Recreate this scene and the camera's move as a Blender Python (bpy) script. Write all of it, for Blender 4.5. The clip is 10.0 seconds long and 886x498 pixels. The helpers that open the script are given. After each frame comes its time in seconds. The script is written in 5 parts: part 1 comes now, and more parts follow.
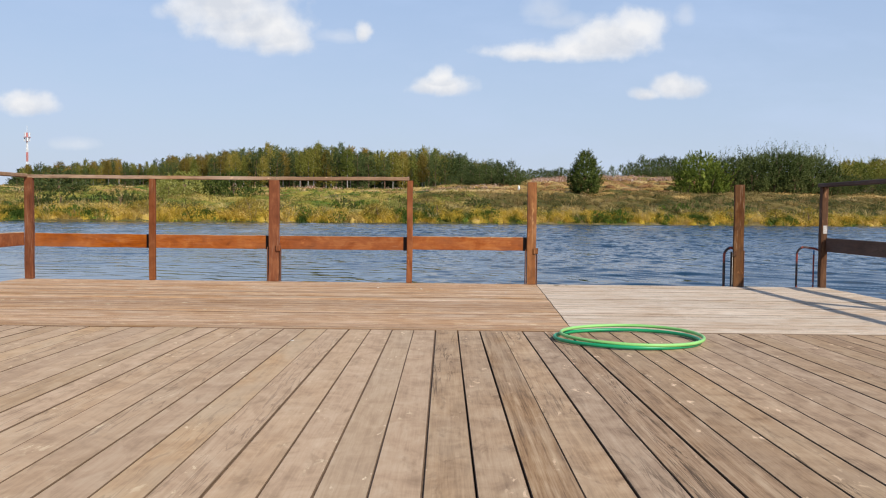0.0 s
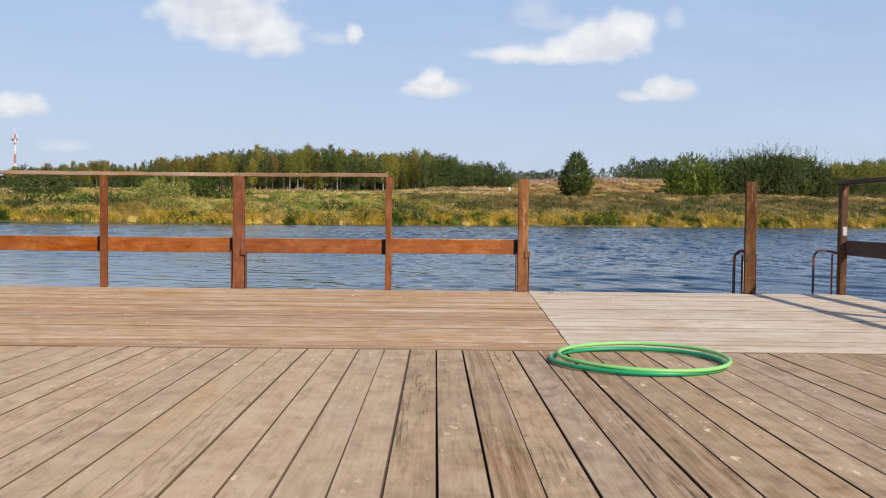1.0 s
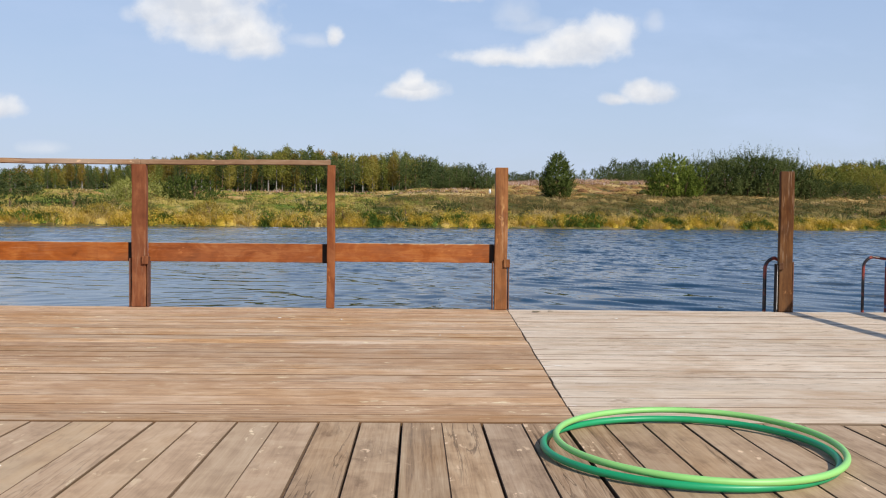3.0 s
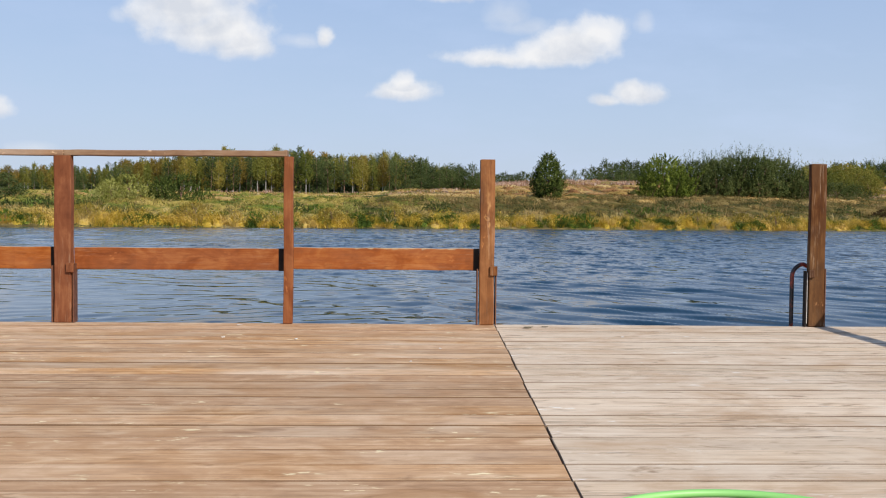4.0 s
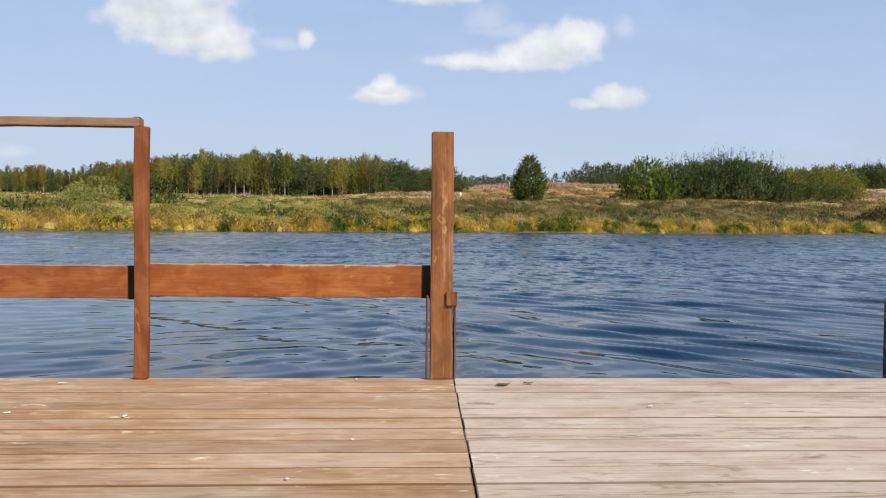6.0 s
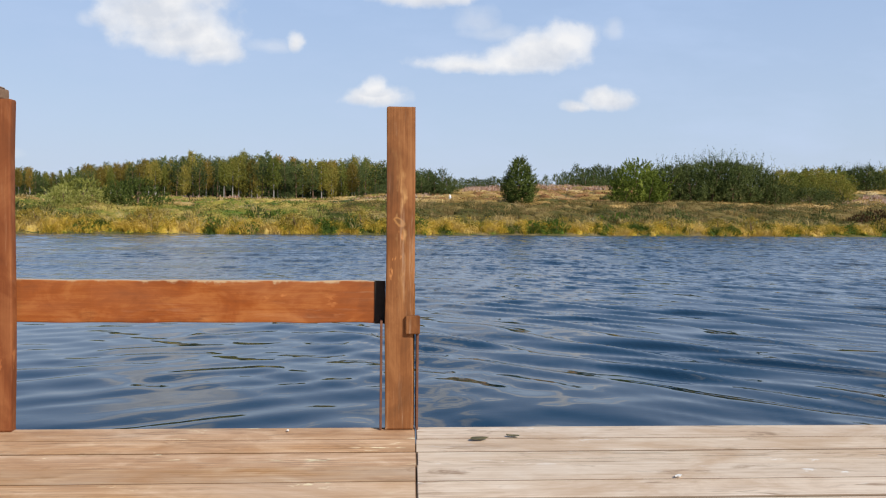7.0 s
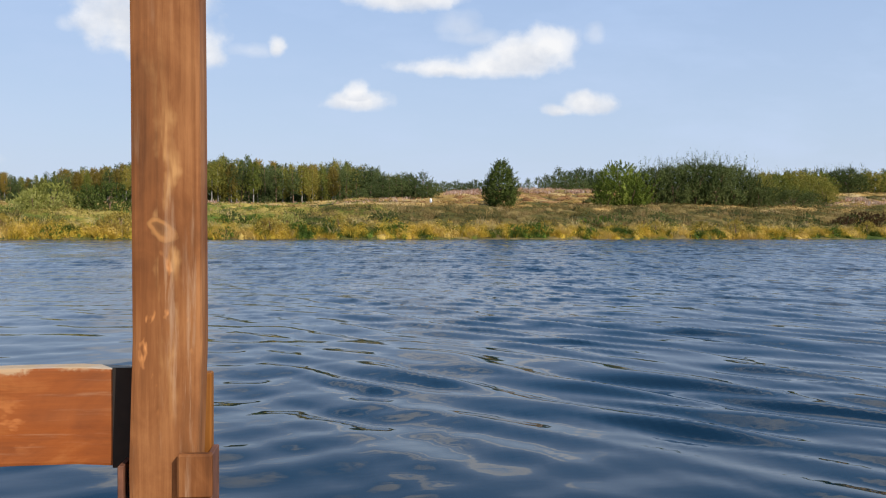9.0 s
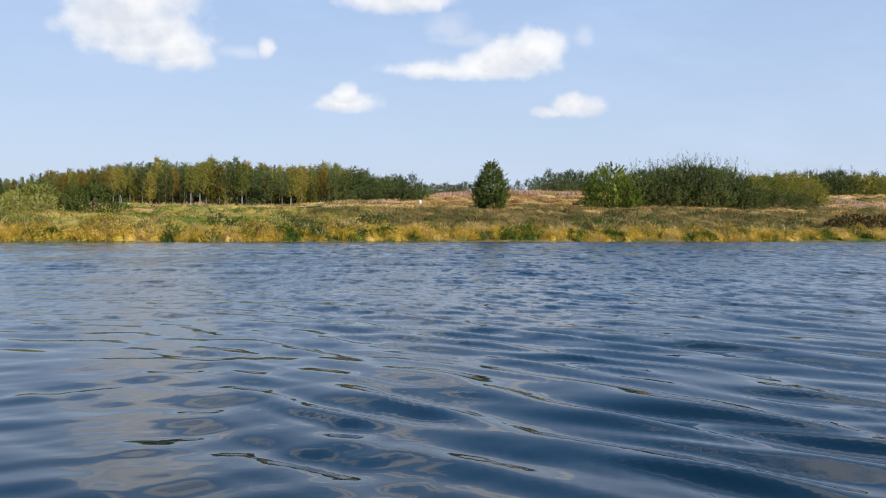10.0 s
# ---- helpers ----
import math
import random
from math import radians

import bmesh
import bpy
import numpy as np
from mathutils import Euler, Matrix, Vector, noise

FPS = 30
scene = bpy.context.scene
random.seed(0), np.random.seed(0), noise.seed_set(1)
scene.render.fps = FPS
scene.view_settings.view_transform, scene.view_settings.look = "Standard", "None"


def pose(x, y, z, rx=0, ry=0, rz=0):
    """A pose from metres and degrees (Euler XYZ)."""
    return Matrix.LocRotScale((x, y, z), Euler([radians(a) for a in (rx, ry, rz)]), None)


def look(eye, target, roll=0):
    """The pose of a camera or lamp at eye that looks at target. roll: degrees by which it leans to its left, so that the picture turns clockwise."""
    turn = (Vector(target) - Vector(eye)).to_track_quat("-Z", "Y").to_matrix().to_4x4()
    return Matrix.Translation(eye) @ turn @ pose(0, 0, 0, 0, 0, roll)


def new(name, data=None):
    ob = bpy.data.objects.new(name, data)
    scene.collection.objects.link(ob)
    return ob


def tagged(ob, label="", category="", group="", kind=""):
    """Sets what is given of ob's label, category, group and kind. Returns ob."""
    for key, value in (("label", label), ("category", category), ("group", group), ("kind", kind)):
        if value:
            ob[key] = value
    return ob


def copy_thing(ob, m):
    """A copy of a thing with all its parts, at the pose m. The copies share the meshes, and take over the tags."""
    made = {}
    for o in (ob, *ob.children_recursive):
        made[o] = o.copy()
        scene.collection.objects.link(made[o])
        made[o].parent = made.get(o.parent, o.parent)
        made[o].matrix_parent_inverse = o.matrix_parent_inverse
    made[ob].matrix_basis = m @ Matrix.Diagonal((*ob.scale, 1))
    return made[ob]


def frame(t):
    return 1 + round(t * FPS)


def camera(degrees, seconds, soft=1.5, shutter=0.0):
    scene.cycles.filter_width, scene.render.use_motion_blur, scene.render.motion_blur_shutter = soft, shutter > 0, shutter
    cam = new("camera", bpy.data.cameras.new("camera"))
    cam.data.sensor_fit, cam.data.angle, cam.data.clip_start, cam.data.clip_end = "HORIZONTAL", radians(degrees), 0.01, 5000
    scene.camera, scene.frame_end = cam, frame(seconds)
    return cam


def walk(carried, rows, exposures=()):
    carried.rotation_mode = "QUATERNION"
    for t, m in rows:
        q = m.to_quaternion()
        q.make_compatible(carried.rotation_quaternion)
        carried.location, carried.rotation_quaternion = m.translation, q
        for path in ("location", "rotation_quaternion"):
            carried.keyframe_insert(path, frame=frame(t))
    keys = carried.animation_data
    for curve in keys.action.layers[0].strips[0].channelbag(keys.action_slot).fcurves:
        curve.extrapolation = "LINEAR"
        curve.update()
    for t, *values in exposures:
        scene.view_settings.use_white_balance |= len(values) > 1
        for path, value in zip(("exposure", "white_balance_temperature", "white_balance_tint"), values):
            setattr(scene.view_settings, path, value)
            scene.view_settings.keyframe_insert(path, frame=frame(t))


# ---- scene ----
cam = camera(51.0, 10.0, soft=1.1)
PATH = [
    (0, (0.044, -1.432, 0.765), (0.041, 0.566, 0.683), 0.65),
    (0.5, (0.074, -0.985, 0.754), (0.081, 1.014, 0.673), 0.65),
    (1, (0.122, -0.520, 0.741), (0.139, 1.478, 0.664), 0.65),
    (1.5, (0.168, -0.060, 0.728), (0.195, 1.938, 0.653), 0.65),
    (2, (0.214, 0.406, 0.716), (0.250, 2.404, 0.643), 0.65),
    (2.5, (0.264, 0.870, 0.712), (0.311, 2.868, 0.640), 0.65),
    (4, (0.440, 2.335, 0.704), (0.518, 4.333, 0.634), 0.6),
    (4.5, (0.506, 2.860, 0.705), (0.594, 4.857, 0.637), 0.6),
    (5, (0.575, 3.378, 0.703), (0.675, 5.374, 0.635), 0.6),
    (5.5, (0.649, 3.857, 0.697), (0.758, 5.853, 0.631), 0.6),
    (7, (0.889, 5.262, 0.694), (1.028, 7.257, 0.637), 0.55),
    (7.5, (0.973, 5.715, 0.694), (1.121, 7.709, 0.638), 0.5),
    (8, (1.068, 6.160, 0.695), (1.223, 8.153, 0.642), 0.4),
    (8.5, (1.150, 6.570, 0.698), (1.316, 8.563, 0.648), 0.35),
    (9, (1.234, 7.030, 0.701), (1.410, 9.022, 0.653), 0.3),
    (9.5, (1.284, 7.515, 0.704), (1.471, 9.506, 0.658), 0.3),
    (10, (1.336, 7.975, 0.706), (1.534, 9.965, 0.6625), 0.3),
]
walk(cam, [(t, look(eye, target, roll)) for t, eye, target, roll in PATH],
     [(0.0, 0.0), (8.3, 0.0), (9.0, 0.06), (10.0, 0.12)])

# ---- world and sun ----
SUN_FROM = Vector((0.79, -1.05, 1.0)).normalized()      # from the right and behind
SUN_ELEVATION = math.asin(SUN_FROM.z)
SUN_AZIMUTH = math.atan2(SUN_FROM.x, SUN_FROM.y)


def link(tree, a, b):
    tree.links.new(a, b)


def nd(tree, kind, **vals):
    n = tree.nodes.new(kind)
    for k, v in vals.items():
        n.inputs[int(k[1:]) if k[0] == "i" and k[1:].isdigit() else k].default_value = v
    return n


def maths(tree, op, a, b=0.0, c=None, clamp=False):
    n = tree.nodes.new("ShaderNodeMath")
    n.operation, n.use_clamp = op, clamp
    for i, v in enumerate((a, b, c)):
        if v is None:
            continue
        if isinstance(v, (int, float)):
            n.inputs[i].default_value = v
        else:
            link(tree, v, n.inputs[i])
    return n.outputs[0]


def vmath(tree, op, a, b=None, out=0):
    n = tree.nodes.new("ShaderNodeVectorMath")
    n.operation = op
    for i, v in enumerate((a, b)):
        if v is None:
            continue
        if isinstance(v, (tuple, list)):
            n.inputs[i].default_value = v
        else:
            link(tree, v, n.inputs[i])
    return n.outputs[out]


def ramp(tree, fac, stops, smooth=False):
    n = tree.nodes.new("ShaderNodeValToRGB")
    n.color_ramp.interpolation = "EASE" if smooth else "LINEAR"
    e = n.color_ramp.elements
    while len(e) < len(stops):
        e.new(0.5)
    for el, (p, c) in zip(e, stops):
        el.position = p
        el.color = (c, c, c, 1) if isinstance(c, (int, float)) else (*c, 1)
    link(tree, fac, n.inputs[0])
    return n.outputs[0]


def mix(tree, fac, a, b, mode="MIX"):
    n = tree.nodes.new("ShaderNodeMix")
    n.data_type, n.blend_type = "RGBA", mode
    for sock, v in ((n.inputs[0], fac), (n.inputs[6], a), (n.inputs[7], b)):
        if isinstance(v, (int, float)):
            sock.default_value = v
        elif isinstance(v, tuple):
            sock.default_value = (*v, 1)
        else:
            link(tree, v, sock)
    return n.outputs[2]


def fbm(tree, vec, scale, detail=4.0, rough=0.55, dist=0.0):
    n = nd(tree, "ShaderNodeTexNoise", Scale=scale, Detail=detail, Roughness=rough, Distortion=dist)
    if vec is not None:
        link(tree, vec, n.inputs["Vector"])
    return n.outputs[0]


def scaled(tree, vec, sc):
    return vmath(tree, "MULTIPLY", vec, sc)


def make_world():
    w = bpy.data.worlds.new("sky")
    scene.world = w
    w.use_nodes = True
    t = w.node_tree
    t.nodes.clear()
    sky = t.nodes.new("ShaderNodeTexSky")
    sky.sky_type, sky.sun_disc = "NISHITA", False
    sky.sun_elevation, sky.sun_rotation = SUN_ELEVATION, SUN_AZIMUTH
    sky.altitude, sky.air_density, sky.dust_density, sky.ozone_density = 100.0, 1.0, 1.6, 1.6
    d = t.nodes.new("ShaderNodeTexCoord").outputs["Generated"]
    sep = t.nodes.new("ShaderNodeSeparateXYZ")
    link(t, d, sep.inputs[0])
    x, y, z = sep.outputs
    yy = maths(t, "MAXIMUM", y, 0.05)
    comb = t.nodes.new("ShaderNodeCombineXYZ")
    link(t, maths(t, "DIVIDE", x, yy), comb.inputs[0])
    link(t, maths(t, "DIVIDE", z, yy), comb.inputs[1])
    uv = comb.outputs[0]
    # fair-weather cumulus, each of a few puffs: centre, half width, half height, weight
    clouds = [[(-0.236, 0.213, 0.058, 0.036, 1.0), (-0.208, 0.192, 0.064, 0.028, 1.0), (-0.176, 0.180, 0.034, 0.024, 1.0), (-0.225, 0.245, 0.076, 0.046, 1.0)],
              [(-0.003, 0.133, 0.034, 0.016, 1.0), (-0.006, 0.142, 0.018, 0.014, 1.0), (-0.088, 0.189, 0.012, 0.013, 0.8)],
              [(0.098, 0.169, 0.064, 0.011, 0.78), (0.146, 0.173, 0.062, 0.018, 0.90), (0.176, 0.184, 0.050, 0.026, 0.95), (0.206, 0.193, 0.030, 0.027, 1.0)],
              [(0.212, 0.127, 0.024, 0.008, 0.8), (0.246, 0.133, 0.030, 0.015, 1.0), (-0.452, 0.107, 0.036, 0.016, 0.95), (0.046, 0.244, 0.058, 0.020, 1.0)],
              [(0.05, 0.280, 0.050, 0.020, 0.9), (-0.20, 0.36, 0.05, 0.04, 1.0), (0.02, 0.39, 0.06, 0.035, 0.9)]]
    wisps_ = [(-0.304, 0.207, 0.010, 0.010, 1.0), (-0.114, 0.184, 0.034, 0.009, 1.0), (0.108, 0.216, 0.026, 0.018, 1.0), (0.128, 0.204, 0.038, 0.012, 1.0), (0.254, 0.209, 0.010, 0.014, 1.0), (-0.395, 0.066, 0.026, 0.009, 1.0)]
    wob = nd(t, "ShaderNodeTexNoise", Scale=20.0, Detail=5.0, Roughness=0.55)
    link(t, uv, wob.inputs["Vector"])
    off = vmath(t, "MULTIPLY", vmath(t, "SUBTRACT", wob.outputs["Color"], (0.5, 0.5, 0.5)), (0.028, 0.012, 0.0))
    p = vmath(t, "ADD", uv, off)

    def gather(puffs):
        total = shade = None
        for cx, cy, rx, ry, wt in puffs:
            q = vmath(t, "MULTIPLY", vmath(t, "SUBTRACT", p, (cx, cy, 0.0)), (1 / rx, 1 / ry, 0.0))
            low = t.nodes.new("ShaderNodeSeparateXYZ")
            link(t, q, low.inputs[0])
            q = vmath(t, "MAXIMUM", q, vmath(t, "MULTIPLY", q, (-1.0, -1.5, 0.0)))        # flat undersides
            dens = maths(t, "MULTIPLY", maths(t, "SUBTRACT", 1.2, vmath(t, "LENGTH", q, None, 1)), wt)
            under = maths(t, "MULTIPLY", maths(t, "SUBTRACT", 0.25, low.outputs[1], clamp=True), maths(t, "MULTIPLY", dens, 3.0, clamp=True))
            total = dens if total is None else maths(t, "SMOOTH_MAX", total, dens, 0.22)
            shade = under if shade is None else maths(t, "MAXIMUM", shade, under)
        return total, shade

    total, shade = gather([puff for cloud in clouds for puff in cloud])
    rag = maths(t, "MULTIPLY", maths(t, "SUBTRACT", fbm(t, uv, 30.0, 6.0, 0.55), 0.5), 1.15)
    near = ramp(t, maths(t, "ADD", total, rag), [(0.0, 0.0), (0.14, 0.14), (0.42, 0.70), (0.80, 0.97)])
    thin = ramp(t, maths(t, "ADD", gather(wisps_)[0], rag), [(0.0, 0.0), (0.9, 0.32)])
    near = maths(t, "MAXIMUM", near, thin)
    # higher up, and behind, scattered clouds of the same kind
    high = fbm(t, scaled(t, d, (1.0, 1.0, 2.2)), 3.2, 7.0, 0.6)
    high = ramp(t, high, [(0.54, 0.0), (0.66, 0.85)], True)
    up = ramp(t, z, [(0.30, 0.0), (0.42, 1.0)], True)
    behind = ramp(t, y, [(0.0, 1.0), (0.15, 0.0)], True)
    lowcut = ramp(t, z, [(0.05, 0.0), (0.15, 1.0)], True)
    high = maths(t, "MULTIPLY", high, maths(t, "MAXIMUM", up, maths(t, "MULTIPLY", behind, lowcut)))
    front = ramp(t, y, [(0.05, 0.0), (0.2, 1.0)])
    cover = maths(t, "MAXIMUM", maths(t, "MULTIPLY", near, front), high, clamp=True)
    # haze veil towards the horizon
    veil = ramp(t, z, [(0.0, 0.88), (0.14, 0.80), (0.27, 0.75), (0.8, 0.5)])
    hazecol = ramp(t, z, [(0.0, VEIL[0]), (0.10, VEIL[1]), (0.26, VEIL[2]), (0.40, VEIL[3]), (0.70, VEIL[4])])
    hazecol = mix(t, 1.0, hazecol, (10.0, 10.0, 10.0), "MULTIPLY")
    wisps = ramp(t, fbm(t, scaled(t, uv, (1.0, 3.0, 1.0)), 5.0, 5.0, 0.6), [(0.45, 0.0), (0.75, 0.22)])
    veil = maths(t, "ADD", veil, maths(t, "MULTIPLY", wisps, front), clamp=True)
    base = mix(t, veil, mix(t, 1.0, sky.outputs[0], SKY_TINT, "MULTIPLY"), hazecol)
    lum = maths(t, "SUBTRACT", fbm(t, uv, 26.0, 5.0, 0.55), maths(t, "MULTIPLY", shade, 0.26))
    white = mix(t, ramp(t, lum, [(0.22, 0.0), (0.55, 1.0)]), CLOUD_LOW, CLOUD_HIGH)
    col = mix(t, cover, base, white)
    bg = nd(t, "ShaderNodeBackground", Strength=SKY_STRENGTH)
    link(t, col, bg.inputs[0])
    out = t.nodes.new("ShaderNodeOutputWorld")
    link(t, bg.outputs[0], out.inputs[0])


SKY_STRENGTH = 0.11
SKY_TINT = (1.0, 1.02, 1.08)
VEIL = [(0.535, 0.605, 0.73), (0.47, 0.58, 0.76), (0.375, 0.51, 0.76), (0.19, 0.40, 0.74), (0.045, 0.125, 0.32)]
CLOUD_LOW = (6.3, 6.6, 7.2)
CLOUD_HIGH = (8.3, 8.3, 8.4)
make_world()
sun = bpy.data.lights.new("sun", "SUN")
sun.energy, sun.angle, sun.color = 4.4, radians(0.53), (1.0, 0.93, 0.83)
sun_ob = new("sun", sun)
sun_ob.matrix_basis = look(SUN_FROM * 100, (0, 0, 0))

# ---- materials ----


def material(name):
    m = bpy.data.materials.new(name)
    m.use_nodes = True
    t = m.node_tree
    return m, t, t.nodes["Principled BSDF"]


def bump(t, bsdf, height, strength, dist):
    b = nd(t, "ShaderNodeBump", Strength=strength, Distance=dist)
    link(t, height, b.inputs["Height"])
    link(t, b.outputs[0], bsdf.inputs["Normal"])
    return b


def nd_color(t, vec, scale):
    n = nd(t, "ShaderNodeTexNoise", Scale=scale, Detail=3.0)
    link(t, vec, n.inputs["Vector"])
    return n.outputs["Color"]


def nd_first(t, colour):
    n = t.nodes.new("ShaderNodeSeparateColor")
    link(t, colour, n.inputs[0])
    return n.outputs[0]


def wood(name, dark, mid, light, along="X", crack=1.0, rough=0.8, knots=True, spots=0.5, grey=(0.42, 0.38, 0.34), greying=0.4, top_wear=0.0, edge_shade=False, vary=0.20, stain=0.0, blend=(0.34, 0.22, 0.44), knot_at=None, lines=(2.4, 26.0), spread=0.22, stain_col=(0.38, 0.22, 0.11), knot_tone=0.5, smudge=0.0, scratch=0.0):
    m, t, bsdf = material(name)
    co = t.nodes.new("ShaderNodeTexCoord").outputs["Object"]
    rnd = t.nodes.new("ShaderNodeObjectInfo").outputs["Random"]
    comb = t.nodes.new("ShaderNodeCombineXYZ")
    for i, k in enumerate((37.0, 91.0, 53.0)):
        link(t, maths(t, "MULTIPLY", rnd, k), comb.inputs[i])
    p = vmath(t, "ADD", co, comb.outputs[0])

    def stretch(a, b):
        return scaled(t, p, {"X": (a, b, b), "Y": (b, a, b), "Z": (b, b, a)}[along])

    grain = fbm(t, stretch(*lines), 2.0, 8.0, 0.66, 0.5)
    fine = fbm(t, stretch(3.0, 90.0), 2.0, 4.0, 0.6)
    broad = fbm(t, stretch(0.9, 2.6), 1.6, 4.0, 0.55)
    blotch = fbm(t, stretch(3.8, 6.0), 1.5, 6.0, 0.62, 0.8)
    g = maths(t, "ADD", maths(t, "ADD", maths(t, "MULTIPLY", grain, blend[0]), maths(t, "MULTIPLY", fine, blend[1])), maths(t, "MULTIPLY", blotch, blend[2]))
    col = ramp(t, g, [(0.50 - spread, dark), (0.50, mid), (0.50 + spread, light)])
    r2 = maths(t, "FRACT", maths(t, "MULTIPLY", rnd, 7.31))
    r3 = maths(t, "FRACT", maths(t, "MULTIPLY", rnd, 23.7))
    greyfac = maths(t, "MULTIPLY", ramp(t, broad, [(0.38, 0.0), (0.66, 1.0)]), maths(t, "MULTIPLY", r2, greying * 2.0), clamp=True)
    col = mix(t, greyfac, col, grey)
    hsv = nd(t, "ShaderNodeHueSaturation")
    link(t, maths(t, "ADD", 1.0 - vary / 2, maths(t, "MULTIPLY", r3, vary)), hsv.inputs["Value"])
    link(t, maths(t, "ADD", 0.93, maths(t, "MULTIPLY", r2, 0.18)), hsv.inputs["Saturation"])
    link(t, col, hsv.inputs["Color"])
    col = hsv.outputs[0]
    if spots:       # small bare flecks
        fl = fbm(t, stretch(7.0, 16.0), 2.2, 3.0, 0.55, 0.3)
        sp = nd(t, "ShaderNodeTexVoronoi", Scale=1.0)
        link(t, stretch(2.6, 6.0), sp.inputs["Vector"])
        worn = maths(t, "MULTIPLY", ramp(t, fl, [(0.60, 0.0), (0.67, min(1.0, spots * 1.8))]), ramp(t, sp.outputs["Distance"], [(0.22, 1.0), (0.34, 0.0)]))
        col = mix(t, worn, col, tuple(min(0.9, c * 1.55) for c in light))
    if stain:       # rusty brown water stains
        where = t.nodes.new("ShaderNodeNewGeometry").outputs["Position"]
        st = ramp(t, fbm(t, scaled(t, where, (1.0, 1.7, 1.0)), 1.5, 7.0, 0.66, 0.6), [(0.50, 0.0), (0.70, stain)])
        col = mix(t, st, col, stain_col)
    # splits along the grain, stronger in some boards
    cr = fbm(t, stretch(0.8, 15.0), 1.6, 4.0, 0.5, 0.9)
    line = ramp(t, maths(t, "ABSOLUTE", maths(t, "SUBTRACT", cr, 0.5)), [(0.0, 1.0), (0.007, 1.0), (0.022, 0.0)])
    where = ramp(t, fbm(t, stretch(0.55, 6.0), 1.1, 3.0), [(0.47, 0.0), (0.58, 1.0)])
    amount = ramp(t, maths(t, "FRACT", maths(t, "MULTIPLY", rnd, 3.77)), [(0.30, 0.05), (0.65, 1.0)])
    split = maths(t, "MULTIPLY", maths(t, "MULTIPLY", line, where), maths(t, "MULTIPLY", amount, crack), clamp=True)
    col = mix(t, maths(t, "MULTIPLY", split, 0.85), col, tuple(c * 0.22 for c in dark))
    h = maths(t, "SUBTRACT", maths(t, "MULTIPLY", g, 0.5), maths(t, "MULTIPLY", split, 0.8))
    if knots:
        kn = nd(t, "ShaderNodeTexVoronoi", Scale=1.0)
        kv = vmath(t, "ADD", p, scaled(t, vmath(t, "SUBTRACT", nd_color(t, p, 22.0), (0.5, 0.5, 0.5)), (0.06, 0.03, 0.06)))
        link(t, scaled(t, kv, {"X": (1.1, 5.0, 0.0), "Y": (5.0, 1.1, 0.0), "Z": (5.0, 0.0, 1.1)}[along]), kn.inputs["Vector"])
        ring = ramp(t, kn.outputs["Distance"], [(0.0, 1.0), (0.05, 0.85), (0.075, 0.25), (0.10, 0.45), (0.20, 0.0)])
        pick = maths(t, "GREATER_THAN", nd_first(t, kn.outputs["Color"]), 0.45)
        col = mix(t, maths(t, "MULTIPLY", maths(t, "MULTIPLY", ring, pick), knot_tone), col, tuple(c * 0.6 for c in dark))
    if knot_at:     # one big knot with a pale sapwood streak above and below it
        kx, kz, kr = knot_at
        wv = vmath(t, "ADD", co, scaled(t, vmath(t, "SUBTRACT", nd_color(t, co, 17.0), (0.5, 0.5, 0.5)), (0.075, 0.0, 0.06)))
        dd = vmath(t, "MULTIPLY", vmath(t, "SUBTRACT", wv, (kx, 0.0, kz)), (1.0, 0.0, 1.35))
        dist = maths(t, "DIVIDE", vmath(t, "LENGTH", dd, None, 1), kr)
        ks = t.nodes.new("ShaderNodeSeparateXYZ")
        link(t, wv, ks.inputs[0])
        band = ramp(t, maths(t, "ABSOLUTE", maths(t, "SUBTRACT", ks.outputs[0], kx + 0.004)), [(0.002, 1.0), (0.016, 0.0)])
        band = maths(t, "MULTIPLY", band, ramp(t, fbm(t, stretch(3.0, 26.0), 2.0, 4.0), [(0.42, 0.0), (0.58, 0.9)]))
        band = maths(t, "MULTIPLY", band, ramp(t, maths(t, "ABSOLUTE", maths(t, "SUBTRACT", ks.outputs[2], kz)), [(0.05, 1.0), (0.30, 0.0)]))
        col = mix(t, band, col, (0.56, 0.31, 0.12))
        col = mix(t, ramp(t, dist, [(0.75, 0.75), (1.1, 0.35), (1.6, 0.0)]), col, (0.44, 0.21, 0.07))
        col = mix(t, ramp(t, dist, [(0.10, 0.75), (0.40, 0.6), (0.62, 0.0), (0.85, 0.0), (1.0, 0.4), (1.2, 0.0)]), col, (0.10, 0.04, 0.015))
    if smudge:      # grey-brown smears and scuffs along the grain
        sm = ramp(t, fbm(t, stretch(3.6, 11.0), 1.5, 5.0, 0.62, 0.6), [(0.57, 0.0), (0.70, smudge)])
        col = mix(t, sm, col, tuple(c * 0.75 for c in dark))
    if scratch:     # pale scratches where the stain has flaked along the grain
        sc = ramp(t, fbm(t, stretch(2.2, 46.0), 2.0, 6.0, 0.7, 0.2), [(0.53, 0.0), (0.68, 1.0)])
        area = ramp(t, fbm(t, stretch(2.4, 9.0), 1.3, 4.0, 0.6), [(0.48, 0.0), (0.60, scratch)])
        col = mix(t, maths(t, "MULTIPLY", sc, area), col, (0.48, 0.33, 0.21))
    if edge_shade:   # board edges darkened in the colour, as shade in the gaps
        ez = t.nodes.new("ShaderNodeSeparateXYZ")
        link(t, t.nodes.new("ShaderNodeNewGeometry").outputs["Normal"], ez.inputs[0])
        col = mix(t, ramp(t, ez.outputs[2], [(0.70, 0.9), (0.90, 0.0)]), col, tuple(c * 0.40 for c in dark))
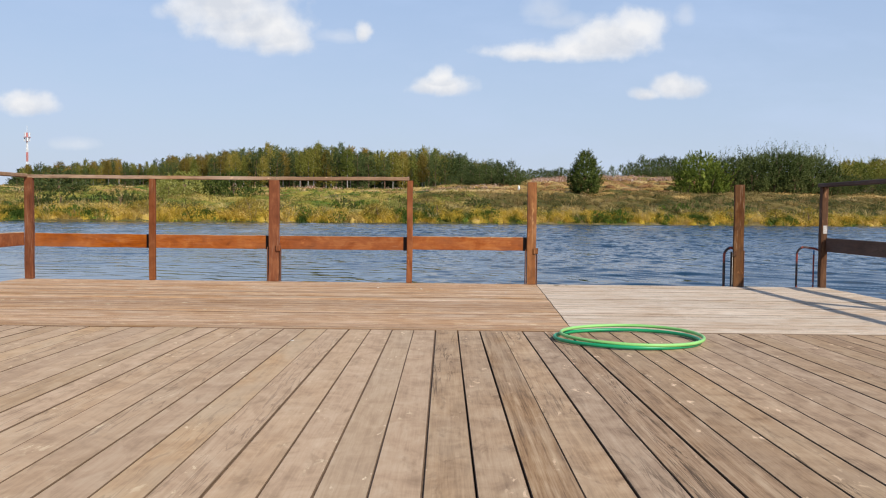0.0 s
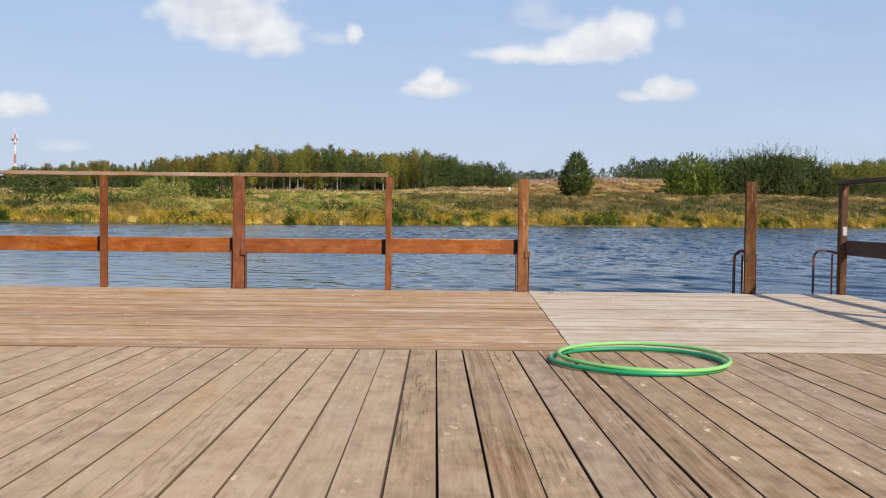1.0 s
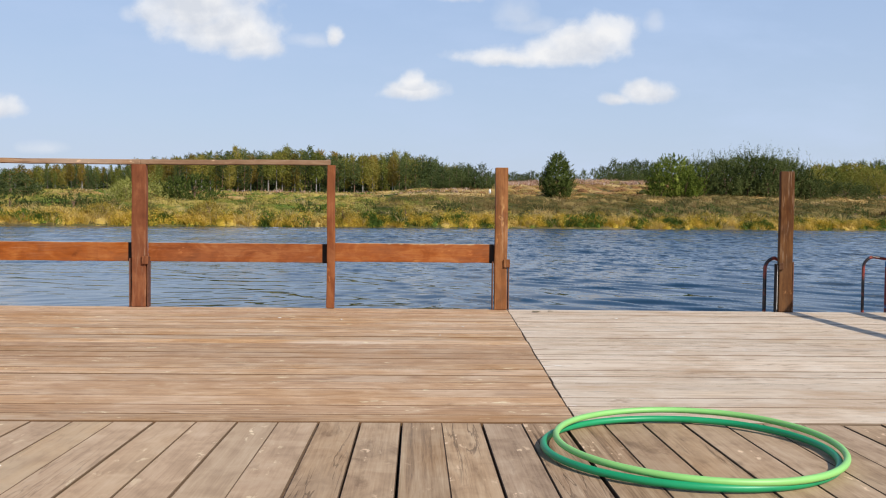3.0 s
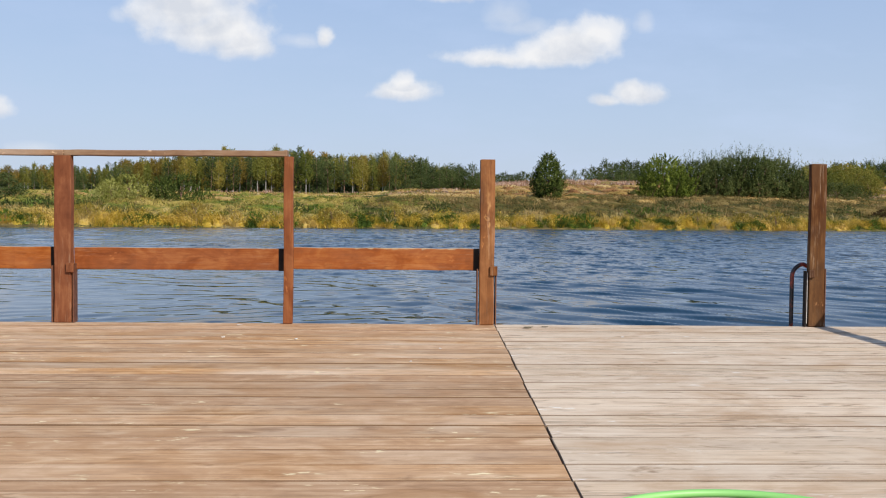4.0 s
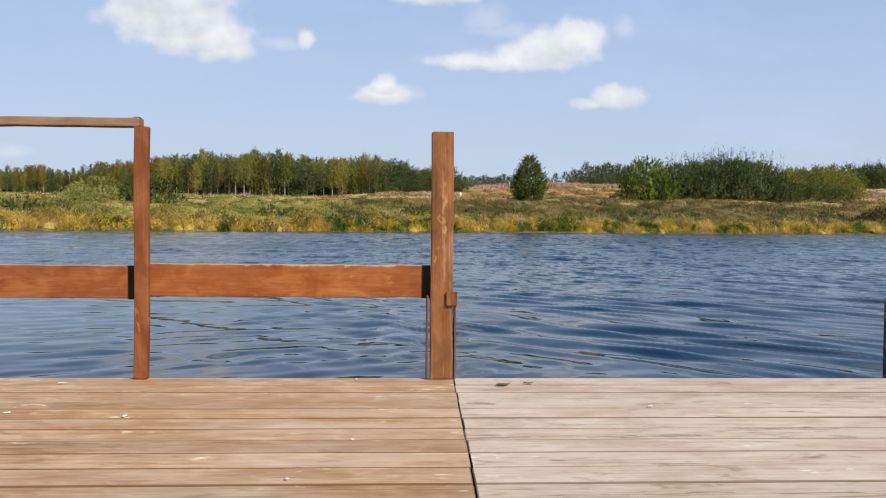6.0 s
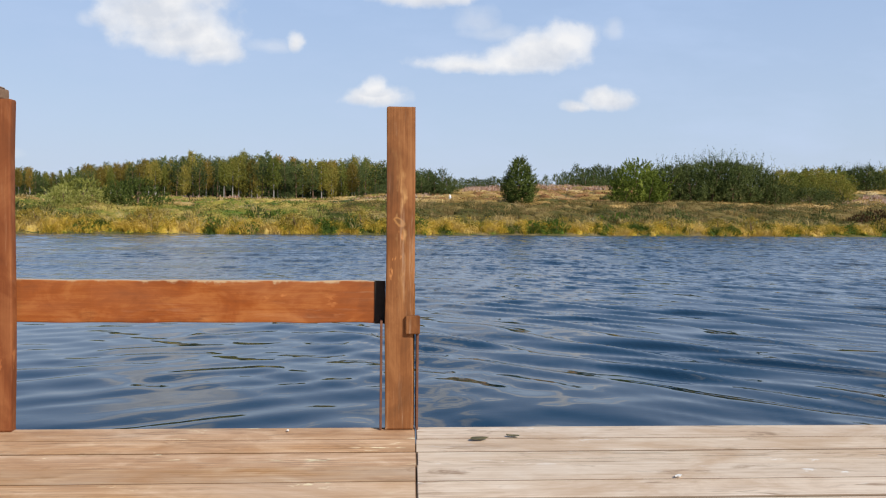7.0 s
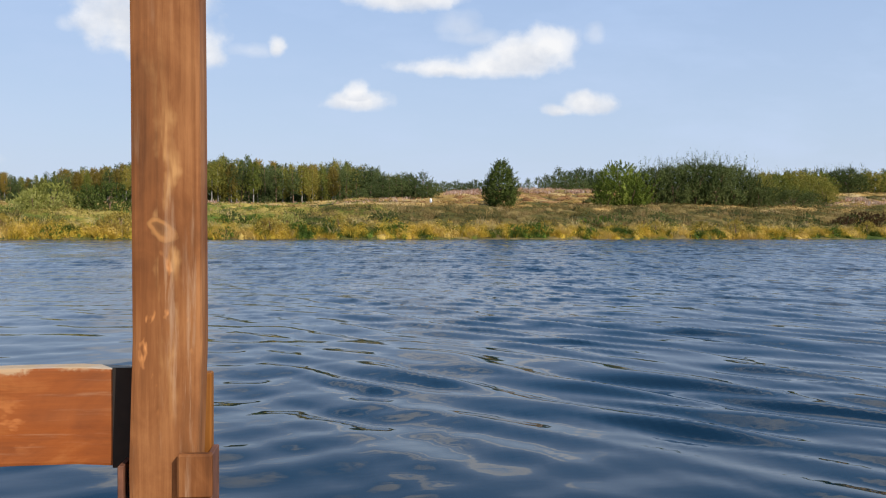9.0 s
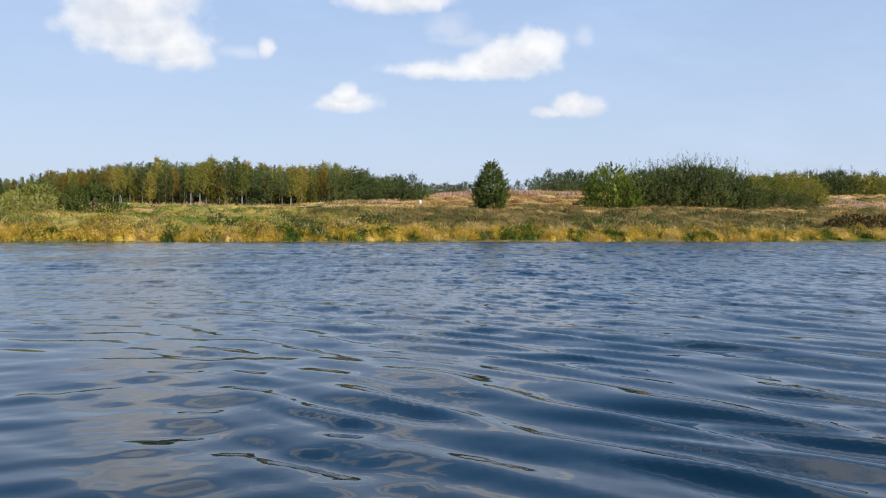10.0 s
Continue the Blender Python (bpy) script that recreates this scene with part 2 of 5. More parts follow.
    if top_wear:    # stain worn off the upper edge
        nz = t.nodes.new("ShaderNodeSeparateXYZ")
        link(t, t.nodes.new("ShaderNodeNewGeometry").outputs["Normal"], nz.inputs[0])
        worn = maths(t, "MULTIPLY", ramp(t, nz.outputs[2], [(0.45, 0.0), (0.8, 1.0)]), ramp(t, fbm(t, p, 9.0, 4.0), [(0.35, 0.45), (0.6, 1.0)]))
        col = mix(t, worn, col, (0.50, 0.40, 0.29))
        edge = t.nodes.new("ShaderNodeSeparateXYZ")
        link(t, co, edge.inputs[0])
        nick = maths(t, "ADD", edge.outputs[2], maths(t, "MULTIPLY", maths(t, "SUBTRACT", fbm(t, p, 16.0, 5.0, 0.65), 0.5), 0.07))
        col = mix(t, ramp(t, nick, [(top_wear - 0.001, 0.0), (top_wear + 0.003, 0.85)]), col, (0.48, 0.34, 0.20))
    link(t, col, bsdf.inputs["Base Color"])
    bsdf.inputs["Roughness"].default_value = rough
    bsdf.inputs["Specular IOR Level"].default_value = 0.2
    bump(t, bsdf, h, 0.35, 0.006)
    return m


def leafy(name, stops, patch_scale=0.35, trans=0.35, rough=0.6, patch=0.5, by_object=0.25, sharp=0.2):
    """Leaves: colour varied per leaf, per clump and per plant."""
    m, t, bsdf = material(name)
    isl = t.nodes.new("ShaderNodeNewGeometry").outputs["Random Per Island"]
    co = t.nodes.new("ShaderNodeTexCoord").outputs["Object"]
    rnd = t.nodes.new("ShaderNodeObjectInfo").outputs["Random"]
    pt = fbm(t, co, patch_scale, 3.0)
    pt = ramp(t, pt, [(0.5 - sharp, 0.0), (0.5 + sharp, 1.0)])
    f = maths(t, "ADD", maths(t, "MULTIPLY", isl, 1.0 - patch - by_object),
              maths(t, "ADD", maths(t, "MULTIPLY", pt, patch), maths(t, "MULTIPLY", rnd, by_object)))
    fine = fbm(t, co, 5.0, 4.0, 0.65)
    f = maths(t, "ADD", f, maths(t, "MULTIPLY", maths(t, "SUBTRACT", fine, 0.5), 0.45))
    col = ramp(t, f, stops)
    link(t, col, bsdf.inputs["Base Color"])
    bsdf.inputs["Roughness"].default_value = 0.8
    bsdf.inputs["Specular IOR Level"].default_value = 0.08
    tr = t.nodes.new("ShaderNodeBsdfTranslucent")
    link(t, col, tr.inputs[0])
    mx = nd(t, "ShaderNodeMixShader", i0=trans)
    link(t, bsdf.outputs[0], mx.inputs[1])
    link(t, tr.outputs[0], mx.inputs[2])
    link(t, mx.outputs[0], t.nodes["Material Output"].inputs[0])
    return m


def plain(name, col, rough=0.5, metal=0.0, var=0.25, scale=30.0, bumpy=0.1):
    m, t, bsdf = material(name)
    co = t.nodes.new("ShaderNodeTexCoord").outputs["Object"]
    n = fbm(t, co, scale, 5.0)
    link(t, ramp(t, n, [(0.3, tuple(c * (1 - var) for c in col)), (0.7, tuple(min(1, c * (1 + var)) for c in col))]), bsdf.inputs["Base Color"])
    bsdf.inputs["Roughness"].default_value, bsdf.inputs["Metallic"].default_value = rough, metal
    if bumpy:
        bump(t, bsdf, n, bumpy, 0.002)
    return m


def bark(name, light, dark, scale=6.0):
    m, t, bsdf = material(name)
    co = t.nodes.new("ShaderNodeTexCoord").outputs["Object"]
    n = fbm(t, scaled(t, co, (1, 1, 2.5)), scale, 5.0)
    link(t, ramp(t, n, [(0.40, dark), (0.52, light)]), bsdf.inputs["Base Color"])
    bsdf.inputs["Roughness"].default_value = 0.85
    return m


def rusty_pipe(name, shift=0.0):
    m, t, bsdf = material(name)
    co = t.nodes.new("ShaderNodeTexCoord").outputs["Object"]
    n = maths(t, "ADD", fbm(t, co, 7.0, 6.0, 0.65), shift)
    col = ramp(t, n, [(0.40, (0.012, 0.012, 0.014)), (0.50, (0.03, 0.02, 0.02)), (0.56, (0.30, 0.05, 0.03)), (0.68, (0.22, 0.035, 0.02)), (0.74, (0.08, 0.22, 0.40))])
    link(t, col, bsdf.inputs["Base Color"])
    bsdf.inputs["Roughness"].default_value = 0.35
    bump(t, bsdf, n, 0.2, 0.003)
    return m


# tilt of the water's shading normals toward the camera, near and far
VIEW_TILT = (0.002, 0.066)


def water_material():
    m, t, bsdf = material("river_water")
    co = t.nodes.new("ShaderNodeTexCoord").outputs["Object"]
    bsdf.inputs["Base Color"].default_value = (0.0008, 0.015, 0.032, 1)
    bsdf.inputs["Specular IOR Level"].default_value = 0.30
    bsdf.inputs["IOR"].default_value = 1.333
    sep = t.nodes.new("ShaderNodeSeparateXYZ")
    link(t, co, sep.inputs[0])
    # glassy in the lee of the dock, choppy and fine-rippled in midstream
    reach = maths(t, "SUBTRACT", sep.outputs[1], maths(t, "MULTIPLY", sep.outputs[0], 0.25))
    mid = nd(t, "ShaderNodeMapRange", i1=12.0, i2=30.0, i3=0.002, i4=0.09)
    link(t, reach, mid.inputs[0])
    open_water = nd(t, "ShaderNodeMapRange", i1=20.0, i2=46.0, i3=0.0, i4=0.30)
    link(t, maths(t, "SUBTRACT", sep.outputs[1], maths(t, "MULTIPLY", sep.outputs[0], 0.6)), open_water.inputs[0])
    bsdf.inputs["Roughness"].default_value = 0.015
    a = fbm(t, scaled(t, co, (0.6, 1.15, 1.0)), 3.4, 3.0, 0.5, 0.5)
    b = fbm(t, scaled(t, co, (0.8, 1.4, 1.0)), 7.5, 3.0, 0.5, 0.6)
    c = fbm(t, scaled(t, co, (0.25, 0.5, 1.0)), 0.35, 2.0)
    gust = ramp(t, c, [(0.35, 0.55), (0.65, 1.0)])
    amount = maths(t, "ADD", mid.outputs[0], open_water.outputs[0])
    h = maths(t, "MULTIPLY", maths(t, "ADD", maths(t, "MULTIPLY", a, 0.7), maths(t, "MULTIPLY", b, 0.45)), maths(t, "MULTIPLY", amount, gust))
    h = maths(t, "ADD", h, maths(t, "MULTIPLY", b, 0.0034))
    ripple = bump(t, bsdf, h, 1.0, 0.10)
    # normals tipped toward the camera's side so distant water mirrors more sky
    lean = nd(t, "ShaderNodeMapRange", i1=13.0, i2=32.0, i3=VIEW_TILT[0], i4=VIEW_TILT[1])
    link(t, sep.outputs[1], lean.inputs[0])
    # tipped more towards the right bank to darken it, in short dashes
    side = nd(t, "ShaderNodeMapRange", i1=-12.0, i2=14.0, i3=0.70, i4=2.1)
    link(t, sep.outputs[0], side.inputs[0])
    fine = fbm(t, scaled(t, co, (5.2, 2.1, 1.0)), 1.0, 3.0, 0.6, 0.3)
    wide = fbm(t, scaled(t, co, (1.9, 0.55, 1.0)), 1.0, 3.0, 0.6, 0.3)
    out = nd(t, "ShaderNodeMapRange", i1=22.0, i2=50.0, i3=0.0, i4=1.0)
    link(t, sep.outputs[1], out.inputs[0])
    both = maths(t, "ADD", maths(t, "MULTIPLY", wide, out.outputs[0]), maths(t, "MULTIPLY", fine, maths(t, "SUBTRACT", 1.0, out.outputs[0])))
    dash = ramp(t, both, [(0.42, 0.10), (0.52, 0.70), (0.66, 2.2)])
    away = nd(t, "ShaderNodeMapRange", i1=11.0, i2=20.0, i3=0.0, i4=1.0)
    link(t, sep.outputs[1], away.inputs[0])
    dash = maths(t, "ADD", maths(t, "MULTIPLY", dash, away.outputs[0]), maths(t, "SUBTRACT", 1.0, away.outputs[0]))
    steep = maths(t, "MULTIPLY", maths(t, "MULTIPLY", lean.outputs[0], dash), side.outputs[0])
    # normals tipped toward the camera beside the lone post, darkening near water
    wake = nd(t, "ShaderNodeMapRange", i1=0.5, i2=4.5, i3=0.0, i4=0.060)
    link(t, sep.outputs[0], wake.inputs[0])
    ebb = nd(t, "ShaderNodeMapRange", i1=10.5, i2=14.5, i3=1.0, i4=0.0)
    link(t, sep.outputs[1], ebb.inputs[0])
    steep = maths(t, "ADD", steep, maths(t, "MULTIPLY", wake.outputs[0], ebb.outputs[0]))
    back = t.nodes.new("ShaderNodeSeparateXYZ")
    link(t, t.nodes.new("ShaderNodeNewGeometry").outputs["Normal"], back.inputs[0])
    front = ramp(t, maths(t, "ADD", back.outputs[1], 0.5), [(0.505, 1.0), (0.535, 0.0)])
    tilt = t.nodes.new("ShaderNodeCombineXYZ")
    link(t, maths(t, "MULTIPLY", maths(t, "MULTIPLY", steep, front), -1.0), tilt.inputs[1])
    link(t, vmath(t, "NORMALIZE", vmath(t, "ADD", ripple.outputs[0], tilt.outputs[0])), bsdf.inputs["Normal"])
    return m


def ground_material():
    m, t, bsdf = material("meadow_ground")
    co = t.nodes.new("ShaderNodeTexCoord").outputs["Object"]
    a = fbm(t, co, 0.12, 5.0)
    b = fbm(t, co, 1.3, 5.0, 0.65)
    c = fbm(t, scaled(t, co, (1, 0.35, 1)), 0.3, 4.0)
    col = ramp(t, b, [(0.3, (0.05, 0.045, 0.018)), (0.5, (0.14, 0.11, 0.04)), (0.7, (0.26, 0.19, 0.075))])
    green = ramp(t, b, [(0.3, (0.03, 0.05, 0.012)), (0.7, (0.10, 0.13, 0.03))])
    col = mix(t, ramp(t, a, [(0.42, 0.0), (0.60, 1.0)]), col, green)
    col = mix(t, maths(t, "MULTIPLY", ramp(t, c, [(0.52, 0.0), (0.66, 1.0)]), 0.6), col, (0.33, 0.24, 0.12))
    link(t, col, bsdf.inputs["Base Color"])
    bsdf.inputs["Roughness"].default_value = 0.95
    bsdf.inputs["Specular IOR Level"].default_value = 0.1
    bump(t, bsdf, b, 0.8, 0.3)
    return m


M_NEAR = wood("bleached_brown_boards", (0.31, 0.195, 0.108), (0.52, 0.346, 0.206), (0.64, 0.472, 0.305), crack=0.45, spots=0.3, greying=0.25, grey=(0.55, 0.455, 0.335), edge_shade=True, lines=(1.0, 22.0), blend=(0.30, 0.18, 0.52), vary=0.16, spread=0.20, stain=0.30, stain_col=(0.36, 0.235, 0.145), smudge=0.35)
M_WORN = wood("weathered_brown_boards", (0.175, 0.102, 0.056), (0.43, 0.288, 0.173), (0.585, 0.43, 0.283), crack=0.62, spots=0.4, greying=0.15, grey=(0.43, 0.36, 0.27), edge_shade=True, lines=(1.0, 24.0), blend=(0.36, 0.20, 0.44), vary=0.18, spread=0.19, stain=0.35, stain_col=(0.27, 0.175, 0.11), smudge=0.45)
M_GREYBOARD = wood("silver_grey_boards", (0.32, 0.205, 0.12), (0.50, 0.348, 0.215), (0.63, 0.475, 0.32), crack=0.50, greying=0.12, grey=(0.54, 0.45, 0.35), edge_shade=True, lines=(0.9, 20.0), blend=(0.40, 0.18, 0.42), vary=0.06, spread=0.20)
M_SPLIT = wood("deeply_split_boards", (0.12, 0.068, 0.036), (0.36, 0.23, 0.132), (0.53, 0.385, 0.25), crack=0.8, greying=0.12, grey=(0.42, 0.37, 0.30), edge_shade=True, lines=(0.7, 24.0), blend=(0.55, 0.25, 0.20), vary=0.10, spread=0.14)
M_RED = wood("reddish_boards", (0.31, 0.16, 0.072), (0.505, 0.298, 0.153), (0.71, 0.515, 0.335), vary=0.30, stain=0.75, crack=0.5, greying=0.35, grey=(0.68, 0.57, 0.45), edge_shade=True, lines=(0.55, 30.0), blend=(0.44, 0.16, 0.40), spread=0.135, stain_col=(0.42, 0.225, 0.10), knot_tone=0.5, smudge=0.55)
M_PALE = wood("bleached_boards", (0.42, 0.285, 0.18), (0.675, 0.532, 0.388), (0.80, 0.69, 0.56), vary=0.14, stain=1.0, crack=0.7, spots=0.35, greying=0.22, grey=(0.62, 0.56, 0.48), edge_shade=True, lines=(0.55, 30.0), blend=(0.44, 0.20, 0.36), spread=0.16, stain_col=(0.50, 0.34, 0.21), knot_tone=0.6, smudge=0.9)
M_DIRT = plain("brown_dirt_in_the_gaps", (0.16, 0.095, 0.05), 0.95, 0, 0.4, 40.0)
M_POST = wood("stained_post_wood", (0.085, 0.021, 0.006), (0.185, 0.052, 0.014), (0.32, 0.12, 0.040), along="Z", crack=0.35, rough=0.7, spots=0.4, greying=0.20, grey=(0.30, 0.14, 0.06), blend=(0.28, 0.14, 0.58), spread=0.20, lines=(1.2, 18.0), scratch=0.45)
M_POST_KNOT = wood("stained_knotty_post_wood", (0.075, 0.024, 0.007), (0.195, 0.068, 0.018), (0.36, 0.155, 0.052), along="Z", crack=0.45, rough=0.7, spots=0.6, greying=0.35, grey=(0.30, 0.15, 0.06), blend=(0.46, 0.14, 0.40), spread=0.15, lines=(0.6, 16.0), knots=False, knot_at=(-0.003, 0.697, 0.025), scratch=0.55)
M_POST_DARK = wood("darker_post_wood", (0.030, 0.012, 0.006), (0.080, 0.032, 0.013), (0.20, 0.095, 0.045), along="Z", crack=0.4, rough=0.7, spots=0.5, greying=0.30, grey=(0.19, 0.12, 0.075), blend=(0.46, 0.20, 0.34), spread=0.17, scratch=0.50)
M_POST_WORN = wood("weathered_post_wood", (0.034, 0.012, 0.005), (0.082, 0.030, 0.010), (0.20, 0.095, 0.038), along="Z", crack=0.4, rough=0.75, spots=1.0, greying=0.2, grey=(0.24, 0.15, 0.085), blend=(0.36, 0.16, 0.48), spread=0.18, scratch=0.90)
M_BEAM = wood("red_stained_beam", (0.13, 0.030, 0.008), (0.26, 0.070, 0.016), (0.43, 0.170, 0.055), along="X", crack=0.40, rough=0.7, spots=0.2, smudge=0.50, greying=0.25, grey=(0.36, 0.19, 0.105), top_wear=0.492, blend=(0.28, 0.14, 0.58), spread=0.19, scratch=0.25)
M_RAIL = wood("worn_handrail_wood", (0.16, 0.08, 0.038), (0.285, 0.165, 0.088), (0.43, 0.30, 0.185), along="X", crack=0.6, rough=0.75, greying=0.3)
# near-black for painted shadow strips on the beams and one dark steel plate
M_SHADE_PLATE = plain("shadow_strip_and_plate_black", (0.018, 0.012, 0.008), 0.9, 0.0)
# shade on the side railing's visible faces put into the wood colour
M_DARK = wood("shade_toned_wood", (0.035, 0.018, 0.012), (0.07, 0.035, 0.022), (0.12, 0.06, 0.04), along="Y", crack=0.3, rough=0.6, spots=0.2, greying=0.15)
M_UNDER = plain("dark_underdeck_timber", (0.035, 0.025, 0.018), 0.9)
M_STEEL = plain("rusty_brown_steel", (0.16, 0.065, 0.035), 0.6, 0.2, 0.4)
M_PIPE = rusty_pipe("chipped_painted_pipe")
M_PIPE_BLUE = rusty_pipe("chipped_blue_painted_pipe", 0.14)
M_HOOP_L = plain("light_green_plastic", (0.27, 0.60, 0.17), 0.45, 0, 0.06, 8.0, 0.0)
M_HOOP_D = plain("dark_green_plastic", (0.01, 0.31, 0.12), 0.42, 0, 0.08, 8.0, 0.0)
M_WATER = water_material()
M_GROUND = ground_material()
M_STONE = plain("white_stone", (0.75, 0.75, 0.72), 0.9)
M_PATCH = plain("chipped_white_paint", (0.50, 0.46, 0.42), 0.8, 0, 0.4, 60.0)
M_WHITE = plain("white_mast_paint", (0.78, 0.78, 0.78), 0.6)
# red paled in the colour to stand for haze at that distance
M_MASTRED = plain("haze_paled_red_mast_paint", (0.58, 0.22, 0.20), 0.6)
M_BIRCHBARK = bark("birch_bark", (0.38, 0.36, 0.32), (0.12, 0.10, 0.09))
M_PINEBARK = bark("pine_bark", (0.26, 0.15, 0.09), (0.10, 0.07, 0.05))
M_BIRCH = leafy("birch_leaves", [(0.15, (0.13, 0.165, 0.036)), (0.45, (0.25, 0.25, 0.052)), (0.7, (0.38, 0.315, 0.07)), (0.95, (0.48, 0.34, 0.075))], 0.2, by_object=0.45, patch=0.25)
M_PINE = leafy("pine_needles", [(0.1, (0.045, 0.065, 0.022)), (0.6, (0.115, 0.145, 0.045)), (1.0, (0.25, 0.27, 0.085))], 0.3, trans=0.15, by_object=0.3)
M_TREE = leafy("dark_green_leaves", [(0.1, (0.022, 0.038, 0.009)), (0.45, (0.075, 0.105, 0.022)), (0.72, (0.17, 0.205, 0.05)), (0.95, (0.40, 0.43, 0.14))], 0.8, trans=0.2, by_object=0.1, patch=0.35)
M_WILLOW = leafy("willow_leaves", [(0.1, (0.022, 0.034, 0.010)), (0.5, (0.080, 0.105, 0.030)), (0.8, (0.18, 0.20, 0.066)), (1.0, (0.40, 0.42, 0.18))], 0.5, trans=0.15, by_object=0.3)
M_LIGHTBUSH = leafy("light_green_leaves", [(0.1, (0.028, 0.045, 0.009)), (0.45, (0.085, 0.12, 0.018)), (0.75, (0.24, 0.29, 0.045)), (1.0, (0.54, 0.57, 0.13))], 0.6, trans=0.2, by_object=0.2)
M_SILVER = leafy("silvery_willow_leaves", [(0.1, (0.11, 0.13, 0.025)), (0.5, (0.35, 0.35, 0.08)), (0.95, (0.72, 0.68, 0.28))], 0.7, trans=0.3, by_object=0.2)
M_REDGRASS = leafy("reddish_brown_grass", [(0.15, (0.16, 0.075, 0.03)), (0.5, (0.33, 0.17, 0.07)), (0.9, (0.52, 0.34, 0.16))], 0.2, trans=0.2, patch=0.6, by_object=0.0)
M_GOLD = leafy("golden_shrub_leaves", [(0.1, (0.16, 0.14, 0.03)), (0.5, (0.40, 0.30, 0.06)), (1.0, (0.66, 0.50, 0.16))], 0.9, trans=0.3, by_object=0.2)
M_RUSSET = leafy("russet_brown_leaves", [(0.1, (0.035, 0.022, 0.012)), (0.6, (0.09, 0.05, 0.022)), (1.0, (0.20, 0.13, 0.05))], 0.6, trans=0.2, by_object=0.1)
M_OLIVE = leafy("dark_olive_herbs", [(0.15, (0.055, 0.060, 0.018)), (0.40, (0.115, 0.105, 0.032)), (0.62, (0.19, 0.145, 0.05)), (0.9, (0.34, 0.25, 0.095))], 0.22, trans=0.2, patch=0.7, by_object=0.0, sharp=0.16)
M_BROWNGRASS = leafy("brown_seeding_grass", [(0.15, (0.11, 0.09, 0.03)), (0.45, (0.22, 0.155, 0.06)), (0.7, (0.33, 0.225, 0.095)), (0.95, (0.48, 0.36, 0.17))], 0.18, trans=0.25, patch=0.6, by_object=0.0, sharp=0.16)
M_ORANGE = leafy("orange_brown_leaves", [(0.15, (0.17, 0.135, 0.032)), (0.5, (0.29, 0.215, 0.047)), (0.9, (0.43, 0.295, 0.068))], 0.2, by_object=0.4, patch=0.25)
M_FIR = leafy("dark_needles", [(0.1, (0.045, 0.065, 0.024)), (0.6, (0.10, 0.13, 0.042)), (1.0, (0.20, 0.22, 0.07))], 0.3, trans=0.12, by_object=0.35)
M_TAN = leafy("sunburnt_grass", [(0.15, (0.20, 0.14, 0.04)), (0.40, (0.40, 0.26, 0.085)), (0.65, (0.52, 0.36, 0.14)), (0.9, (0.64, 0.50, 0.26))], 0.14, trans=0.2, patch=0.7, by_object=0.0, sharp=0.16)
M_MIXED = leafy("mixed_meadow_herbs", [(0.15, (0.07, 0.09, 0.02)), (0.35, (0.17, 0.20, 0.036)), (0.55, (0.33, 0.28, 0.06)), (0.75, (0.48, 0.36, 0.11)), (0.9, (0.22, 0.24, 0.05))], 0.22, trans=0.2, patch=0.75, by_object=0.0, sharp=0.15)
M_SHOREHERB = leafy("shore_herb_leaves", [(0.16, (0.06, 0.10, 0.018)), (0.30, (0.17, 0.19, 0.03)), (0.42, (0.52, 0.37, 0.05)), (0.66, (0.64, 0.44, 0.07)), (0.88, (0.66, 0.48, 0.15))], 0.42, trans=0.3, patch=0.8, by_object=0.0, sharp=0.11)
M_STRAW = leafy("straw_blades", [(0.15, (0.38, 0.27, 0.08)), (0.6, (0.60, 0.46, 0.19)), (1.0, (0.74, 0.62, 0.36))], 0.5, trans=0.3, patch=0.5, by_object=0.0)
M_GREENGRASS = leafy("green_herbs", [(0.1, (0.05, 0.10, 0.02)), (0.6, (0.13, 0.20, 0.03)), (1.0, (0.28, 0.32, 0.07))], 0.4, trans=0.25, patch=0.5, by_object=0.0)
M_FIREWEED = leafy("faded_fireweed", [(0.1, (0.30, 0.14, 0.08)), (0.45, (0.46, 0.28, 0.18)), (0.75, (0.66, 0.50, 0.40)), (1.0, (0.80, 0.70, 0.62))], 0.5, trans=0.2, patch=0.3, by_object=0.0)

# ---- mesh helpers ----


def mesh_of(bm, name, mat, smooth=False):
    me = bpy.data.meshes.new(name)
    bm.to_mesh(me)
    bm.free()
    me.materials.append(mat)
    if smooth:
        me.polygons.foreach_set("use_smooth", [True] * len(me.polygons))
    return me


def part(name, bm, mat, parent, label="", smooth=False, at=None):
    ob = new(name, mesh_of(bm, name, mat, smooth))
    ob.parent = parent
    if at is not None:
        ob.matrix_basis = at
    return tagged(ob, label)


def under(child, holder):
    """Makes a part a piece of another part of its thing, where it stands."""
    child.parent = holder
    child.matrix_parent_inverse = holder.matrix_basis.inverted()
    return child


def empty(name, m=None):
    ob = new(name)
    ob.empty_display_size = 0.2
    if m is not None:
        ob.matrix_basis = m
    return ob


